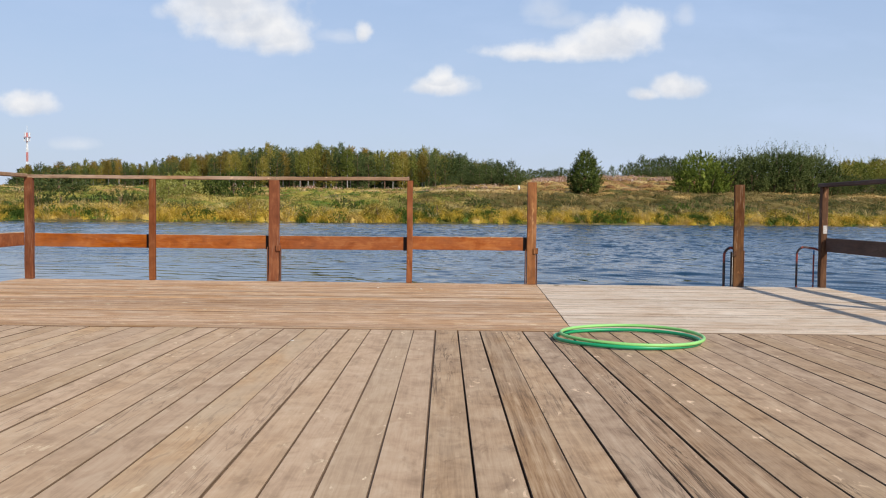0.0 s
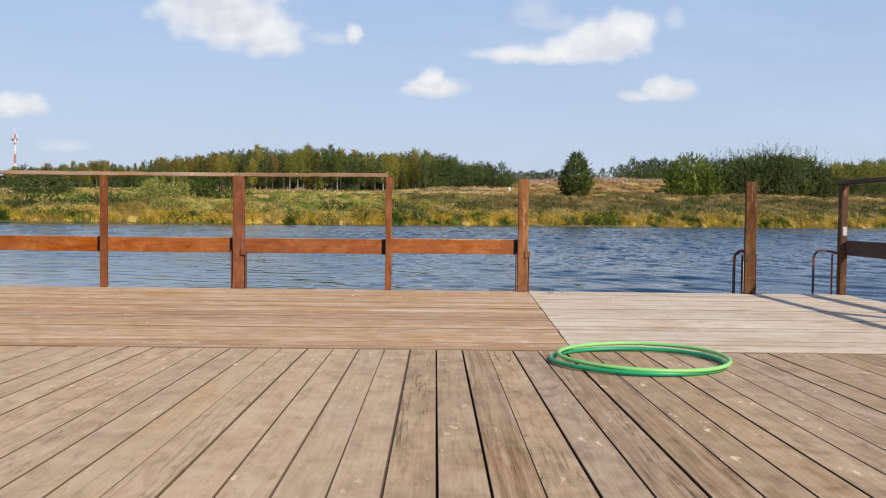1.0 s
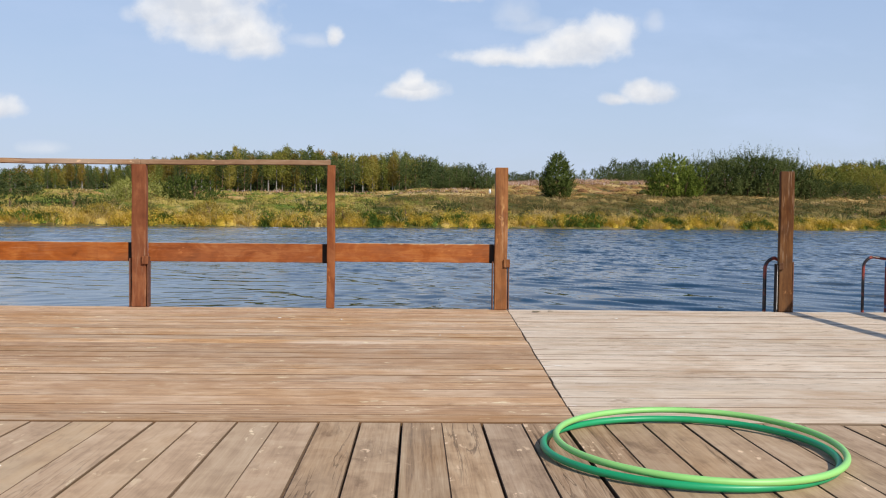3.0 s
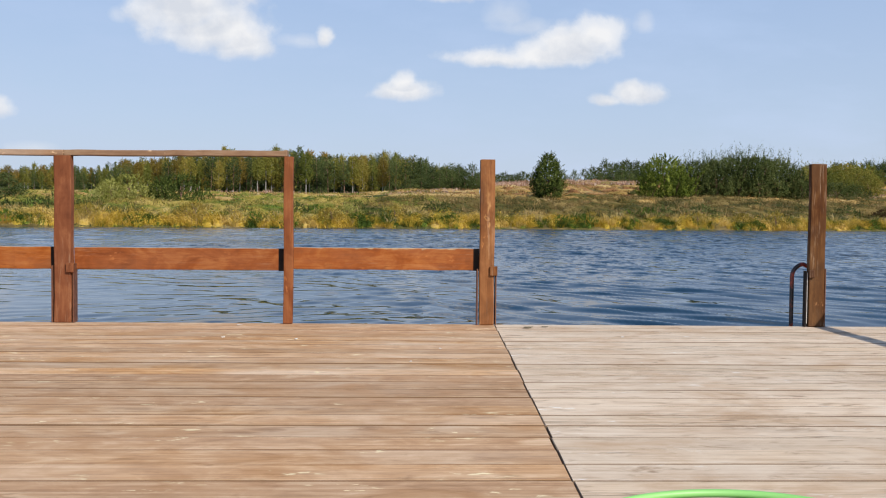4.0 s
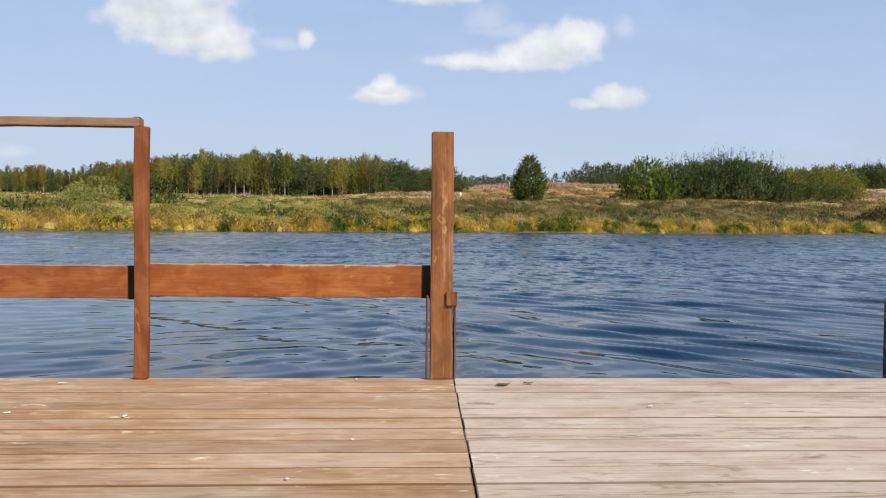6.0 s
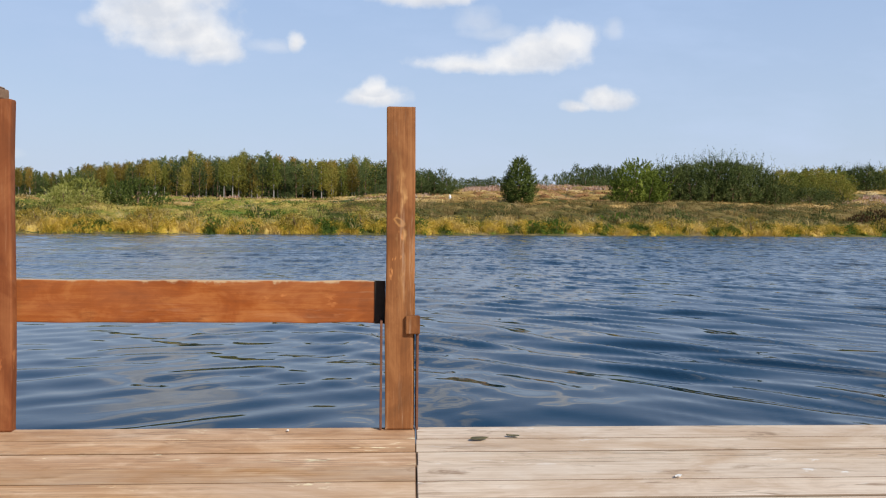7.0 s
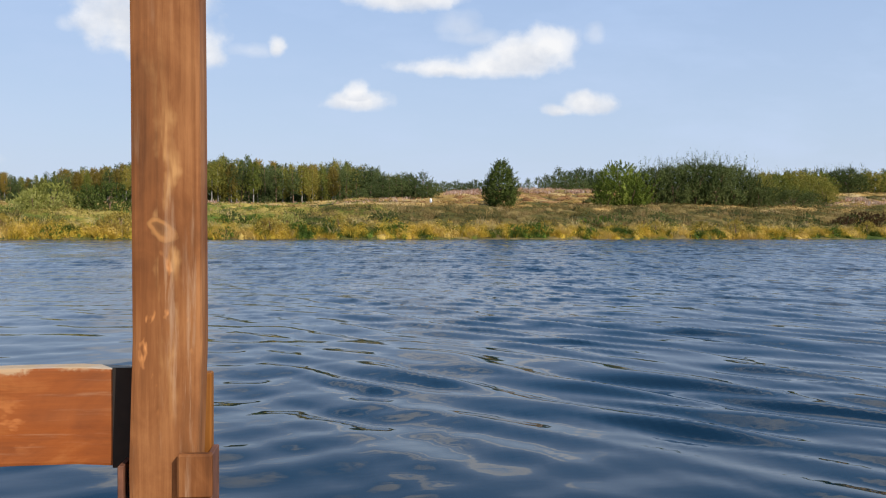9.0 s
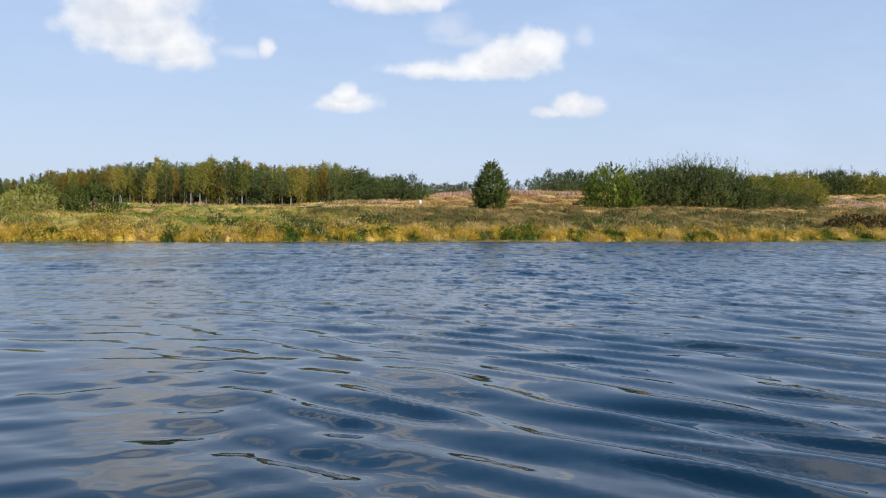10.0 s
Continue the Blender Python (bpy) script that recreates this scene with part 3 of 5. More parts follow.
def raw_mesh(name, verts, faces, mat, smooth=False):
    me = bpy.data.meshes.new(name)
    verts, faces = np.asarray(verts, np.float32), np.asarray(faces, np.int32)
    n, k = faces.shape
    me.vertices.add(len(verts))
    me.vertices.foreach_set("co", verts.ravel())
    me.loops.add(n * k)
    me.loops.foreach_set("vertex_index", faces.ravel())
    me.polygons.add(n)
    me.polygons.foreach_set("loop_start", np.arange(0, n * k, k, dtype=np.int32))
    me.polygons.foreach_set("loop_total", np.full(n, k, np.int32))
    if smooth:
        me.polygons.foreach_set("use_smooth", np.ones(n, bool))
    me.update(calc_edges=True)
    me.validate()
    me.materials.append(mat)
    return me


def box(bm, x0, x1, y0, y1, z0, z1, bev=0.004, seg=1, cuts=0, wob=0.0, rng=None, axis=0):
    """A bevelled board; cuts along its axis with a little unevenness."""
    g = bmesh.new()
    bmesh.ops.create_cube(g, size=1.0)
    for v in g.verts:
        v.co = Vector(((x0 + x1) / 2 + v.co.x * (x1 - x0), (y0 + y1) / 2 + v.co.y * (y1 - y0), (z0 + z1) / 2 + v.co.z * (z1 - z0)))
    if bev:
        bmesh.ops.bevel(g, geom=g.edges[:], offset=bev, segments=seg, affect="EDGES", profile=0.6)
    if cuts:
        lo, hi = ((x0, x1), (y0, y1), (z0, z1))[axis]
        nrm = [0, 0, 0]
        nrm[axis] = 1
        for i in range(1, cuts):
            co = [(x0 + x1) / 2, (y0 + y1) / 2, (z0 + z1) / 2]
            co[axis] = lo + (hi - lo) * i / cuts
            bmesh.ops.bisect_plane(g, geom=g.verts[:] + g.edges[:] + g.faces[:], plane_co=co, plane_no=nrm)
        if wob and rng:
            offs = {}
            for v in g.verts:
                key = round(v.co[axis], 3)
                if key not in offs:
                    offs[key] = [rng.uniform(-wob, wob) for _ in range(3)]
                for k in range(3):
                    if k != axis:
                        v.co[k] += offs[key][k]
    me = bpy.data.meshes.new("tmp")
    g.to_mesh(me)
    g.free()
    bm.from_mesh(me)
    bpy.data.meshes.remove(me)
    return bm


def boxed(*a, **k):
    return box(bmesh.new(), *a, **k)


def tube(points, r, sides=12, closed=False):
    """A round pipe along points."""
    bm = bmesh.new()
    pts = [Vector(p) for p in points]
    n = len(pts)
    rings = []
    ref = None
    for i, p in enumerate(pts):
        a = pts[i - 1] if (i or closed) else p
        b = pts[(i + 1) % n] if (i < n - 1 or closed) else p
        d = (b - a).normalized()
        if ref is None:
            ref = d.orthogonal().normalized()
        ref = (ref - d * ref.dot(d)).normalized()
        s = d.cross(ref)
        rr = r[i] if isinstance(r, (list, tuple)) else r
        rings.append([bm.verts.new(p + (ref * math.cos(2 * math.pi * k / sides) + s * math.sin(2 * math.pi * k / sides)) * rr) for k in range(sides)])
    for i in range(n if closed else n - 1):
        A, B = rings[i], rings[(i + 1) % n]
        for k in range(sides):
            bm.faces.new((A[k], A[(k + 1) % sides], B[(k + 1) % sides], B[k]))
    if not closed:
        bm.faces.new(rings[0][::-1])
        bm.faces.new(rings[-1])
    return bm


# ---- ground and water ----
WATER_Z = -0.40
EYE_Y = -1.43


def smooth_noise(x, y, seed, scale):
    """Smooth pseudo-noise in about -1..1 from a few sines."""
    r = np.random.RandomState(seed)
    out = np.zeros_like(x, dtype=float)
    for _ in range(9):
        a, k, ph = r.uniform(0, 2 * math.pi), r.uniform(0.5, 1.9) / scale, r.uniform(0, 6.28)
        out += np.sin((x * math.cos(a) + y * math.sin(a)) * k * 2 * math.pi + ph)
    return out / 4.0


SKEW = 0.30             # the far bank runs obliquely: further off to the right


def along(x, y):
    """Distance measured square to the oblique bank."""
    return y - EYE_Y - SKEW * x * np.clip((y - 30.0) / 30.0, 0, 1)


def height(x, y):
    """The lie of the land: river bed, far bank, meadow and low hill."""
    x, y = np.asarray(x, float), np.asarray(y, float)
    D0 = along(x, y)
    far = np.clip((y - EYE_Y) / np.maximum(D0, 1.0), 0.6, 1.6)
    x0 = x / far
    D = D0 + smooth_noise(x, y * 0, 3, 22.0) * 0.35
    flat = np.interp(D, [83.5, 85.2, 86.2, 88, 95, 108, 140, 280, 340, 5000], [-1.6, -0.55, -0.25, 0.15, 1.2, 2.05, 3.3, 6.6, 6.8, 6.8])
    ridge = np.interp(x0, [-16, 0, 9, 13, 24, 60], [3.9, 4.9, 5.2, 5.7, 6.3, 6.5])
    hill = np.interp(D, [83.5, 85.2, 86.2, 88, 95, 108, 125, 150, 175], [-1.6, -0.55, -0.25, 0.2, 1.35, 2.75, 3.55, 6.2, 6.2]) * np.where(D > 110, 1 + (ridge / 6.2 - 1) * np.clip((D - 110) / 40, 0, 1), 1.0)
    hill = np.where(D > 200, hill + (6.6 - hill) * np.clip((D - 200) / 100, 0, 1), hill)
    w = np.clip((x0 + 14) / 22, 0, 1)
    w = w * w * (3 - 2 * w)
    z = flat * (1 - w) + hill * w
    z = np.where(z > 0.7, 0.7 + (z - 0.7) * np.where(np.abs(x) < 900, far, 1.0), z)
    z = z + np.clip((D - 87) / 10, 0, 1) * (smooth_noise(x, y, 5, 9.0) * 0.10 + smooth_noise(x, y, 6, 30.0) * 0.12)
    near = np.interp(-y, [13, 16, 20, 40, 5000], [-1.6, -0.4, 0.2, 0.9, 3.0])
    return np.where(y < 0, near, z)


def at_bank(x, d):
    """World place of a spot given by its bearing at distance d before the bank is skewed."""
    far = 1.0 / (1.0 - SKEW * x / np.maximum(d, 1.0))
    return x * far, EYE_Y + d * far


def grid_mesh(name, xs, ys, zf, mat):
    X, Y = np.meshgrid(xs, ys)
    Z = zf(X, Y)
    nx, ny = len(xs), len(ys)
    i = np.arange(nx * ny).reshape(ny, nx)
    f = np.stack([i[:-1, :-1], i[:-1, 1:], i[1:, 1:], i[1:, :-1]], -1).reshape(-1, 4)
    return raw_mesh(name, np.stack([X, Y, Z], -1).reshape(-1, 3), f, mat, True)


def waves(x, y):
    """An old wake with long sharp crests and low swell near the dock, wind chop further out."""
    r = np.random.RandomState(11)
    near, far = np.zeros_like(x), np.zeros_like(x)
    dist = np.hypot(x - 1.0, y - 5.0)
    bend = 0.9 * smooth_noise(x, y, 31, 7.0)
    right = np.clip((x + 0.5 + 0.16 * (y - 12.0)) / 5.0, 0, 1)
    for i in range(36):
        steep = i < 20 or i >= 28       # long gentle faces and short steep backs
        if i < 6:           # the wake's long diagonal crests
            a, lam, amp = math.radians(33 + r.normal(0, 3.0)), r.uniform(0.50, 1.0), 0.0130
        elif i < 12:        # shorter crests riding on them
            a, lam, amp = math.radians(42 + r.normal(0, 7.0)), r.uniform(0.36, 0.58), 0.0095
        elif i < 20:        # cross chop
            a, lam, amp = math.radians(78 + r.normal(0, 13)), r.uniform(0.42, 0.85), 0.0015
        elif i < 28:        # slow swell
            a, lam, amp = math.radians(42 + r.normal(0, 14)), r.uniform(1.2, 3.6), 0.0010
        else:               # ripples thrown back by the dock
            a, lam, amp = math.radians(126 + r.normal(0, 10)), r.uniform(0.26, 0.6), 0.0034
        k, ph = 2 * math.pi / lam, r.uniform(0, 6.28)
        fade = np.clip(1.6 - dist / (lam * 55.0), 0, 1)
        if i < 12:
            group = np.clip(0.32 + 1.2 * smooth_noise(x, y, 60 + i, 3.0), 0.0, 1.5)
            fade = np.clip(1.6 - dist / (lam * 31.0), 0, 1) * group * (0.22 + 1.12 * right) * np.clip(0.60 + (y - 10.5) / 5.0, 0.60, 1)
        elif i < 20:
            fade = np.clip(1.6 - dist / (lam * 36.0), 0, 1) * np.clip((y - 9.0 - 0.2 * x) / 6.0, 0.40, 1.5) * np.clip(0.8 + 0.7 * smooth_noise(x, y, 90 + i, 6.0), 0.1, 2.0)
        elif i >= 28:
            fade = np.clip((3.0 - x) / 3.5, 0, 1) * np.clip((17.0 - y) / 6.0, 0, 1)
        q = (x * math.cos(a) + y * math.sin(a)) * k + ph + (bend / lam if i < 12 else 0.0) + 0.6 * np.sin(x * 0.21 + y * 0.13 + i)
        near += amp * lam * (np.sin(q) - 0.26 * np.sin(2 * q) + 0.05 * np.sin(3 * q) if steep else np.sin(q)) * fade
    for i in range(36):
        a, lam = math.radians(84 + r.normal(0, 18)), r.uniform(0.5, 2.2)
        k, ph = 2 * math.pi / lam, r.uniform(0, 6.28)
        far += 0.0026 * lam * np.sin((x * math.cos(a) + y * math.sin(a)) * k + ph + 1.1 * np.sin(x * 0.17 - y * 0.11 + i * 1.7))
    out = np.clip((y - 15.0 - 0.3 * x) / 22.0, 0, 1)
    out = out * out * (3 - 2 * out)
    calm = np.clip(0.9 + 0.4 * smooth_noise(x, y, 21, 9.0), 0.4, 1.4)
    gust = np.clip(0.95 + 0.35 * smooth_noise(x, y * 2.2, 22, 30.0), 0.55, 1.35)
    z = near * calm * (1 - 0.35 * out) + far * gust * (0.08 + 0.92 * out)
    return WATER_Z + z * np.clip((80 - np.abs(x)) / 20, 0, 1)


def steps(*spans):
    """Coordinates from (start, stop, step) spans."""
    out = []
    for a, b, s in spans:
        out.extend(np.arange(a, b, s).tolist())
    return out


gx = [-4000, -1500, -700, -350, -200, -140] + steps((-110, 130, 1.6)) + [130, 160, 220, 350, 700, 1500, 4000]
gy = [-4000, -1500, -500, -150, -60, -30, -22, -18, -15, -13, -10, -1, 0, 20, 40] + steps((50, 136, 0.8), (136, 200, 1.6), (200, 340, 5)) + [340, 380, 450, 600, 900, 1500, 4000]
ground = new("ground", grid_mesh("ground", gx, gy, height, M_GROUND))
tagged(ground, "autumn meadow and low hill rising behind the river bank", "ground", kind="structure")

wx = [-4000, -1200, -400, -150, -80] + steps((-50, -9, 0.7), (-9, -5, 0.15), (-5, 9, 0.065), (9, 20, 0.15), (20, 75, 0.8)) + [75, 85, 160, 400, 1200, 4000]
wy = [-16.5, -10, 0, 4] + steps((6.5, 17, 0.055), (17, 24, 0.085), (24, 32, 0.14), (32, 60, 0.3), (60, 124, 0.6)) + [124, 140, 180, 260]
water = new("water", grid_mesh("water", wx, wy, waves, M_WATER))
tagged(water, "rippled dark blue river water reflecting the sky", "water", kind="structure")

# ---- railings and posts on the dock's water side ----
FENCE_Y = 8.40          # centre line of the posts
BEAM_LO, BEAM_HI = 0.352, 0.494


def post_part(parent, x, y, w, d, top, mat=None, name="post", label="", base=0.0):
    rng = random.Random(int(x * 1000))
    bm = boxed(-w / 2, w / 2, -d / 2, d / 2, 0, top - base, 0.006, 2, 6, 0.0025, rng, axis=2)
    return part(name, bm, mat or M_POST, parent, label, at=pose(x, y, base))


def bracket(post, x, y, w, d, left_top=0.365, right_top=0.385):
    """Rusty steel cheeks that hold a post, with a small wooden block."""
    for at_x, top in ((x - w / 2 - 0.013, left_top), (x + w / 2 + 0.013, right_top)):
        under(part("steel_plate", boxed(-0.004, 0.004, -d / 2, d / 2, 0, top, 0.001), M_STEEL, post, "thin rusty steel plate", at=pose(at_x, y, 0)), post)
    under(part("block", boxed(-0.024, 0.024, -0.008, 0.008, 0, 0.062, 0.003), M_POST_KNOT if x > 0 else M_POST, post, "small nailed wooden block", at=pose(x + w / 2 - 0.004, y - d / 2 - 0.009, 0.322)), post)


railing = tagged(empty("railing", pose(0, 0, 0)), "red-brown stained wooden railing along the dock's edge", "railing")
POSTS = [(-4.345, 0.086, 0.06, 1.068), (-3.042, 0.066, 0.05, 1.068), (-1.757, 0.108, 0.06, 1.068), (-0.324, 0.06, 0.045, 1.079), (0.9615, 0.095, 0.065, 1.077)]
posts = {px: post_part(railing, px, FENCE_Y - 0.05 + d / 2, w, d, top, M_POST_KNOT if px > 0 else None) for px, w, d, top in POSTS}
for px in (-1.757, 0.9615):
    bracket(posts[px], px, FENCE_Y - 0.015, 0.108 if px < 0 else 0.095, 0.07, 0.365, 0.378)
part("back_strip", boxed(-0.012, 0.012, -0.012, 0.012, 0, 0.484, 0.002), M_POST_KNOT, railing, "narrow batten behind the end post", at=pose(0.9615 + 0.0415, FENCE_Y + 0.03, 0))
rngb = random.Random(5)
for (xa, wa, *_), (xb, wb, *_) in zip(POSTS[:-1], POSTS[1:]):
    L0, L1 = xa + (wa / 2 + 0.001 if wa > 0.08 else 0.0), xb - (wb / 2 + 0.001 if wb > 0.08 else 0.0)
    dz = {-4.345: -0.012, -3.042: -0.012, -1.757: -0.012}.get(xa, 0.0)
    beam = part("beam", boxed(L0, L1, -0.02, 0.02, BEAM_LO + dz, BEAM_HI + dz, 0.005, 2, 14, 0.0025, rngb), M_BEAM, railing, at=pose(0, FENCE_Y + 0.025, 0))
    # dark strip added for the shadow on the beam beside its post
    under(part("end_strap", boxed(-0.036, 0, -0.002, 0.002, BEAM_LO + dz - 0.002, BEAM_HI + dz + 0.001, 0.0005), M_SHADE_PLATE, beam, "black strip standing for the shadow beside the post", at=pose(xb - wb / 2 - 0.0005, FENCE_Y + 0.0025, 0)), beam)
for xa, xb, z, rise_to in ((-4.42, -1.75, 1.064, 0.10), (-1.747, -0.334, 1.069, 0.48)):
    rail = part("handrail", boxed(0, xb - xa, -0.045, 0.045, 0, 0.036, 0.005, 2, 16, 0.002, rngb), M_RAIL, railing, "worn flat handrail board", at=pose(xa, FENCE_Y, z, 0, -rise_to, 0))
under(part("end_splinter", boxed(-0.024, 0.0, -0.03, 0.02, 0, 0.006, 0.002, 1), M_RAIL, rail, "splintered handrail end", at=pose(-0.333, FENCE_Y - 0.012, 1.1155, 0, -5, 0)), rail)

side_railing = tagged(empty("railing", pose(0, 0, 0)), "wooden railing along the dock's side, its shade put into dark colours", "railing")
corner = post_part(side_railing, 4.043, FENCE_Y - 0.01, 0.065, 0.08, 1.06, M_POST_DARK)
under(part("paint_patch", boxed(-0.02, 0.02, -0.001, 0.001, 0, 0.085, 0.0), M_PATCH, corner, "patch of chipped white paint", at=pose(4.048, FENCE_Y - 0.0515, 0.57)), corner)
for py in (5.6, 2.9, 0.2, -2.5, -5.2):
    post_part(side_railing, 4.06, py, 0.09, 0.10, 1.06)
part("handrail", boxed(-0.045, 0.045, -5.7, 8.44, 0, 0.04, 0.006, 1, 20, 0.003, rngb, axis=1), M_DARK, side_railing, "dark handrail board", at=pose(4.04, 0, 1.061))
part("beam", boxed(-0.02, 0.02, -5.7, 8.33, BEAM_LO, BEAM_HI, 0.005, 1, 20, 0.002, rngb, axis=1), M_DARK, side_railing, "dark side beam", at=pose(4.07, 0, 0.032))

left_railing = tagged(empty("railing", pose(0, 0, 0)), "red-brown stained wooden railing along the dock's other side", "railing")
for py in (5.6, 2.9, 0.2, -2.5, -5.2):
    post_part(left_railing, -4.39, py, 0.09, 0.10, 1.065)
part("handrail", boxed(-0.045, 0.045, -5.7, 8.34, 0, 0.038, 0.006, 1, 20, 0.003, rngb, axis=1), M_RAIL, left_railing, "worn flat handrail board", at=pose(-4.385, 0, 1.067))
part("beam", boxed(-0.02, 0.02, -5.7, 8.34, BEAM_LO, BEAM_HI, 0.005, 1, 20, 0.002, rngb, axis=1), M_BEAM, left_railing, at=pose(-4.40, 0, 0.0))

lone_post = tagged(empty("wooden_post", pose(3.146, FENCE_Y - 0.027, 0)), "weathered brown wooden post beside the swimming ladder", "post")
lone = post_part(lone_post, 0, 0, 0.104, 0.046, 1.075, mat=M_POST_WORN)
under(part("steel_plate", boxed(-0.004, 0.004, -0.020, 0.020, 0, 0.37, 0.001), M_SHADE_PLATE, lone, "thin dark steel plate", at=pose(-0.070, 0.002, 0)), lone)
under(part("edge_strip", boxed(-0.002, 0.002, -0.002, 0.002, 0.02, 0.36, 0.0), M_PATCH, lone, "bare bright edge of the plate", at=pose(-0.0645, -0.021, 0)), lone)
under(part("steel_plate", boxed(-0.003, 0.003, -0.03, 0.03, 0, 0.385, 0.001), M_STEEL, lone, "thin rusty steel plate", at=pose(0.058, 0.008, 0)), lone)
under(part("block", boxed(-0.019, 0.019, -0.008, 0.008, 0, 0.052, 0.003), M_POST_WORN, lone, "small nailed wooden block", at=pose(-0.041, -0.032, 0.325)), lone)


def ladder_rail(x0, x1, peak, x2=None, r0=0.014, r1=0.0125, mat=None):
    """A bent pipe that rises at the dock's edge, arches over and goes down into the water."""
    ob = tagged(empty("swimming_ladder", pose(x0, 8.475, 0)), "chipped dark and red painted pipe of a swimming ladder", "ladder")
    r = 0.085
    pts = [(0, 0, -0.85), (0, 0, -0.3), (0, 0, peak - r)]
    for i in range(1, 8):
        a = math.pi * 0.5 * i / 7 * 0.92
        pts.append((r * (1 - math.cos(a)), 0, peak - r + r * math.sin(a)))
    end = x1 - x0
    pts += [(end * 0.6, 0, peak - 0.014), (end, 0.0, peak - 0.045)]
    part("arched_pipe", tube(pts, r0, 12), M_PIPE, ob, smooth=True)
    lx = (x2 or x1) - x0
    part("leg", tube([(lx, 0, -0.85), (lx, 0, peak - 0.035)], r1, 10), mat or M_PIPE, ob, "blue and red chipped pipe" if mat else "", smooth=True)
    return ob


ladder_rail(3.030, 3.2, 0.410)
ladder_rail(3.805, 4.09, 0.425, 3.985, 0.0115, 0.009, M_PIPE_BLUE)

# ---- the two hoops ----


def hoop(name, rx, ry, r, mat, m, label):
    pts = [(rx * math.cos(2 * math.pi * i / 96), ry * math.sin(2 * math.pi * i / 96), 0.003 * math.sin(4 * math.pi * i / 96)) for i in range(96)]
    bm = tube(pts, r, 12, True)
    ob = new(name, mesh_of(bm, name, mat, True))
    ob.matrix_basis = m
    return tagged(ob, label, "hoop", "hoops on the deck")


hoop("hula_hoop", 0.426, 0.426, 0.0108, M_HOOP_D, pose(1.136, 4.088, 0.0185, -0.6), "dark green plastic hoop lying on the deck boards")
hoop("hula_hoop", 0.418, 0.438, 0.0100, M_HOOP_L, pose(1.168, 4.102, 0.0385, 0.15, 0.2, 0), "light green plastic hoop lying on a darker hoop")

# ---- plants ----


def leaf_blades(c, n, size, aspect=0.55, seed=0, upright=0.0):
    """Pointed leaf blades at places c, facing n; upright turns their tips to the sky."""
    r = np.random.RandomState(seed)
    n = n / (np.linalg.norm(n, axis=1, keepdims=True) + 1e-9)
    a = r.normal(size=n.shape)
    a[:, 2] += upright
    a -= (a * n).sum(1, keepdims=True) * n
    a /= np.linalg.norm(a, axis=1, keepdims=True) + 1e-9
    b = np.cross(n, a)
    s = size[:, None]
    v = np.stack([c - a * s * 0.5 - b * s * 0.55 * aspect, c - a * s * 0.5 + b * s * 0.55 * aspect, c + a * s * 0.6], 1)
    return v.reshape(-1, 3), np.arange(len(c) * 3).reshape(-1, 3)


def clumps(r, lobes, n_clumps, per, leaf, clump=0.22, shell=0.55, flat=1.0, up=0.45):
    """Leaf places grouped in clumps inside ellipsoid lobes (centre, radii)."""
    C, N = [], []
    vol = np.array([rad[0] * rad[1] * rad[2] for _, rad in lobes]) ** 0.67
    for i in range(n_clumps):
        c, rad = lobes[r.choice(len(lobes), p=vol / vol.sum())]
        c, rad = np.array(c), np.array(rad)
        d = r.normal(size=3)
        d /= np.linalg.norm(d)
        q = shell + (1.05 - shell) * r.rand() ** 0.6
        cc = c + d * rad * q
        if cc[2] < 0.1:
            cc[2] = 0.1 + r.rand() * 0.4
        cr = clump * rad.min() * r.uniform(0.6, 1.3)
        dd = r.normal(size=(per, 3))
        dd /= np.linalg.norm(dd, axis=1, keepdims=True)
        pos = cc + dd * cr * r.uniform(0.35, 1.0, (per, 1)) * np.array([1, 1, flat])
        C.append(pos)
        N.append(dd + d * 0.9 + np.array([0, 0, up]) + r.normal(size=(per, 3)) * 0.4)
    C, N = np.concatenate(C), np.concatenate(N)
    keep = C[:, 2] > 0.03
    C, N = C[keep], N[keep]
    return C, N, leaf * r.uniform(0.6, 1.3, len(C))


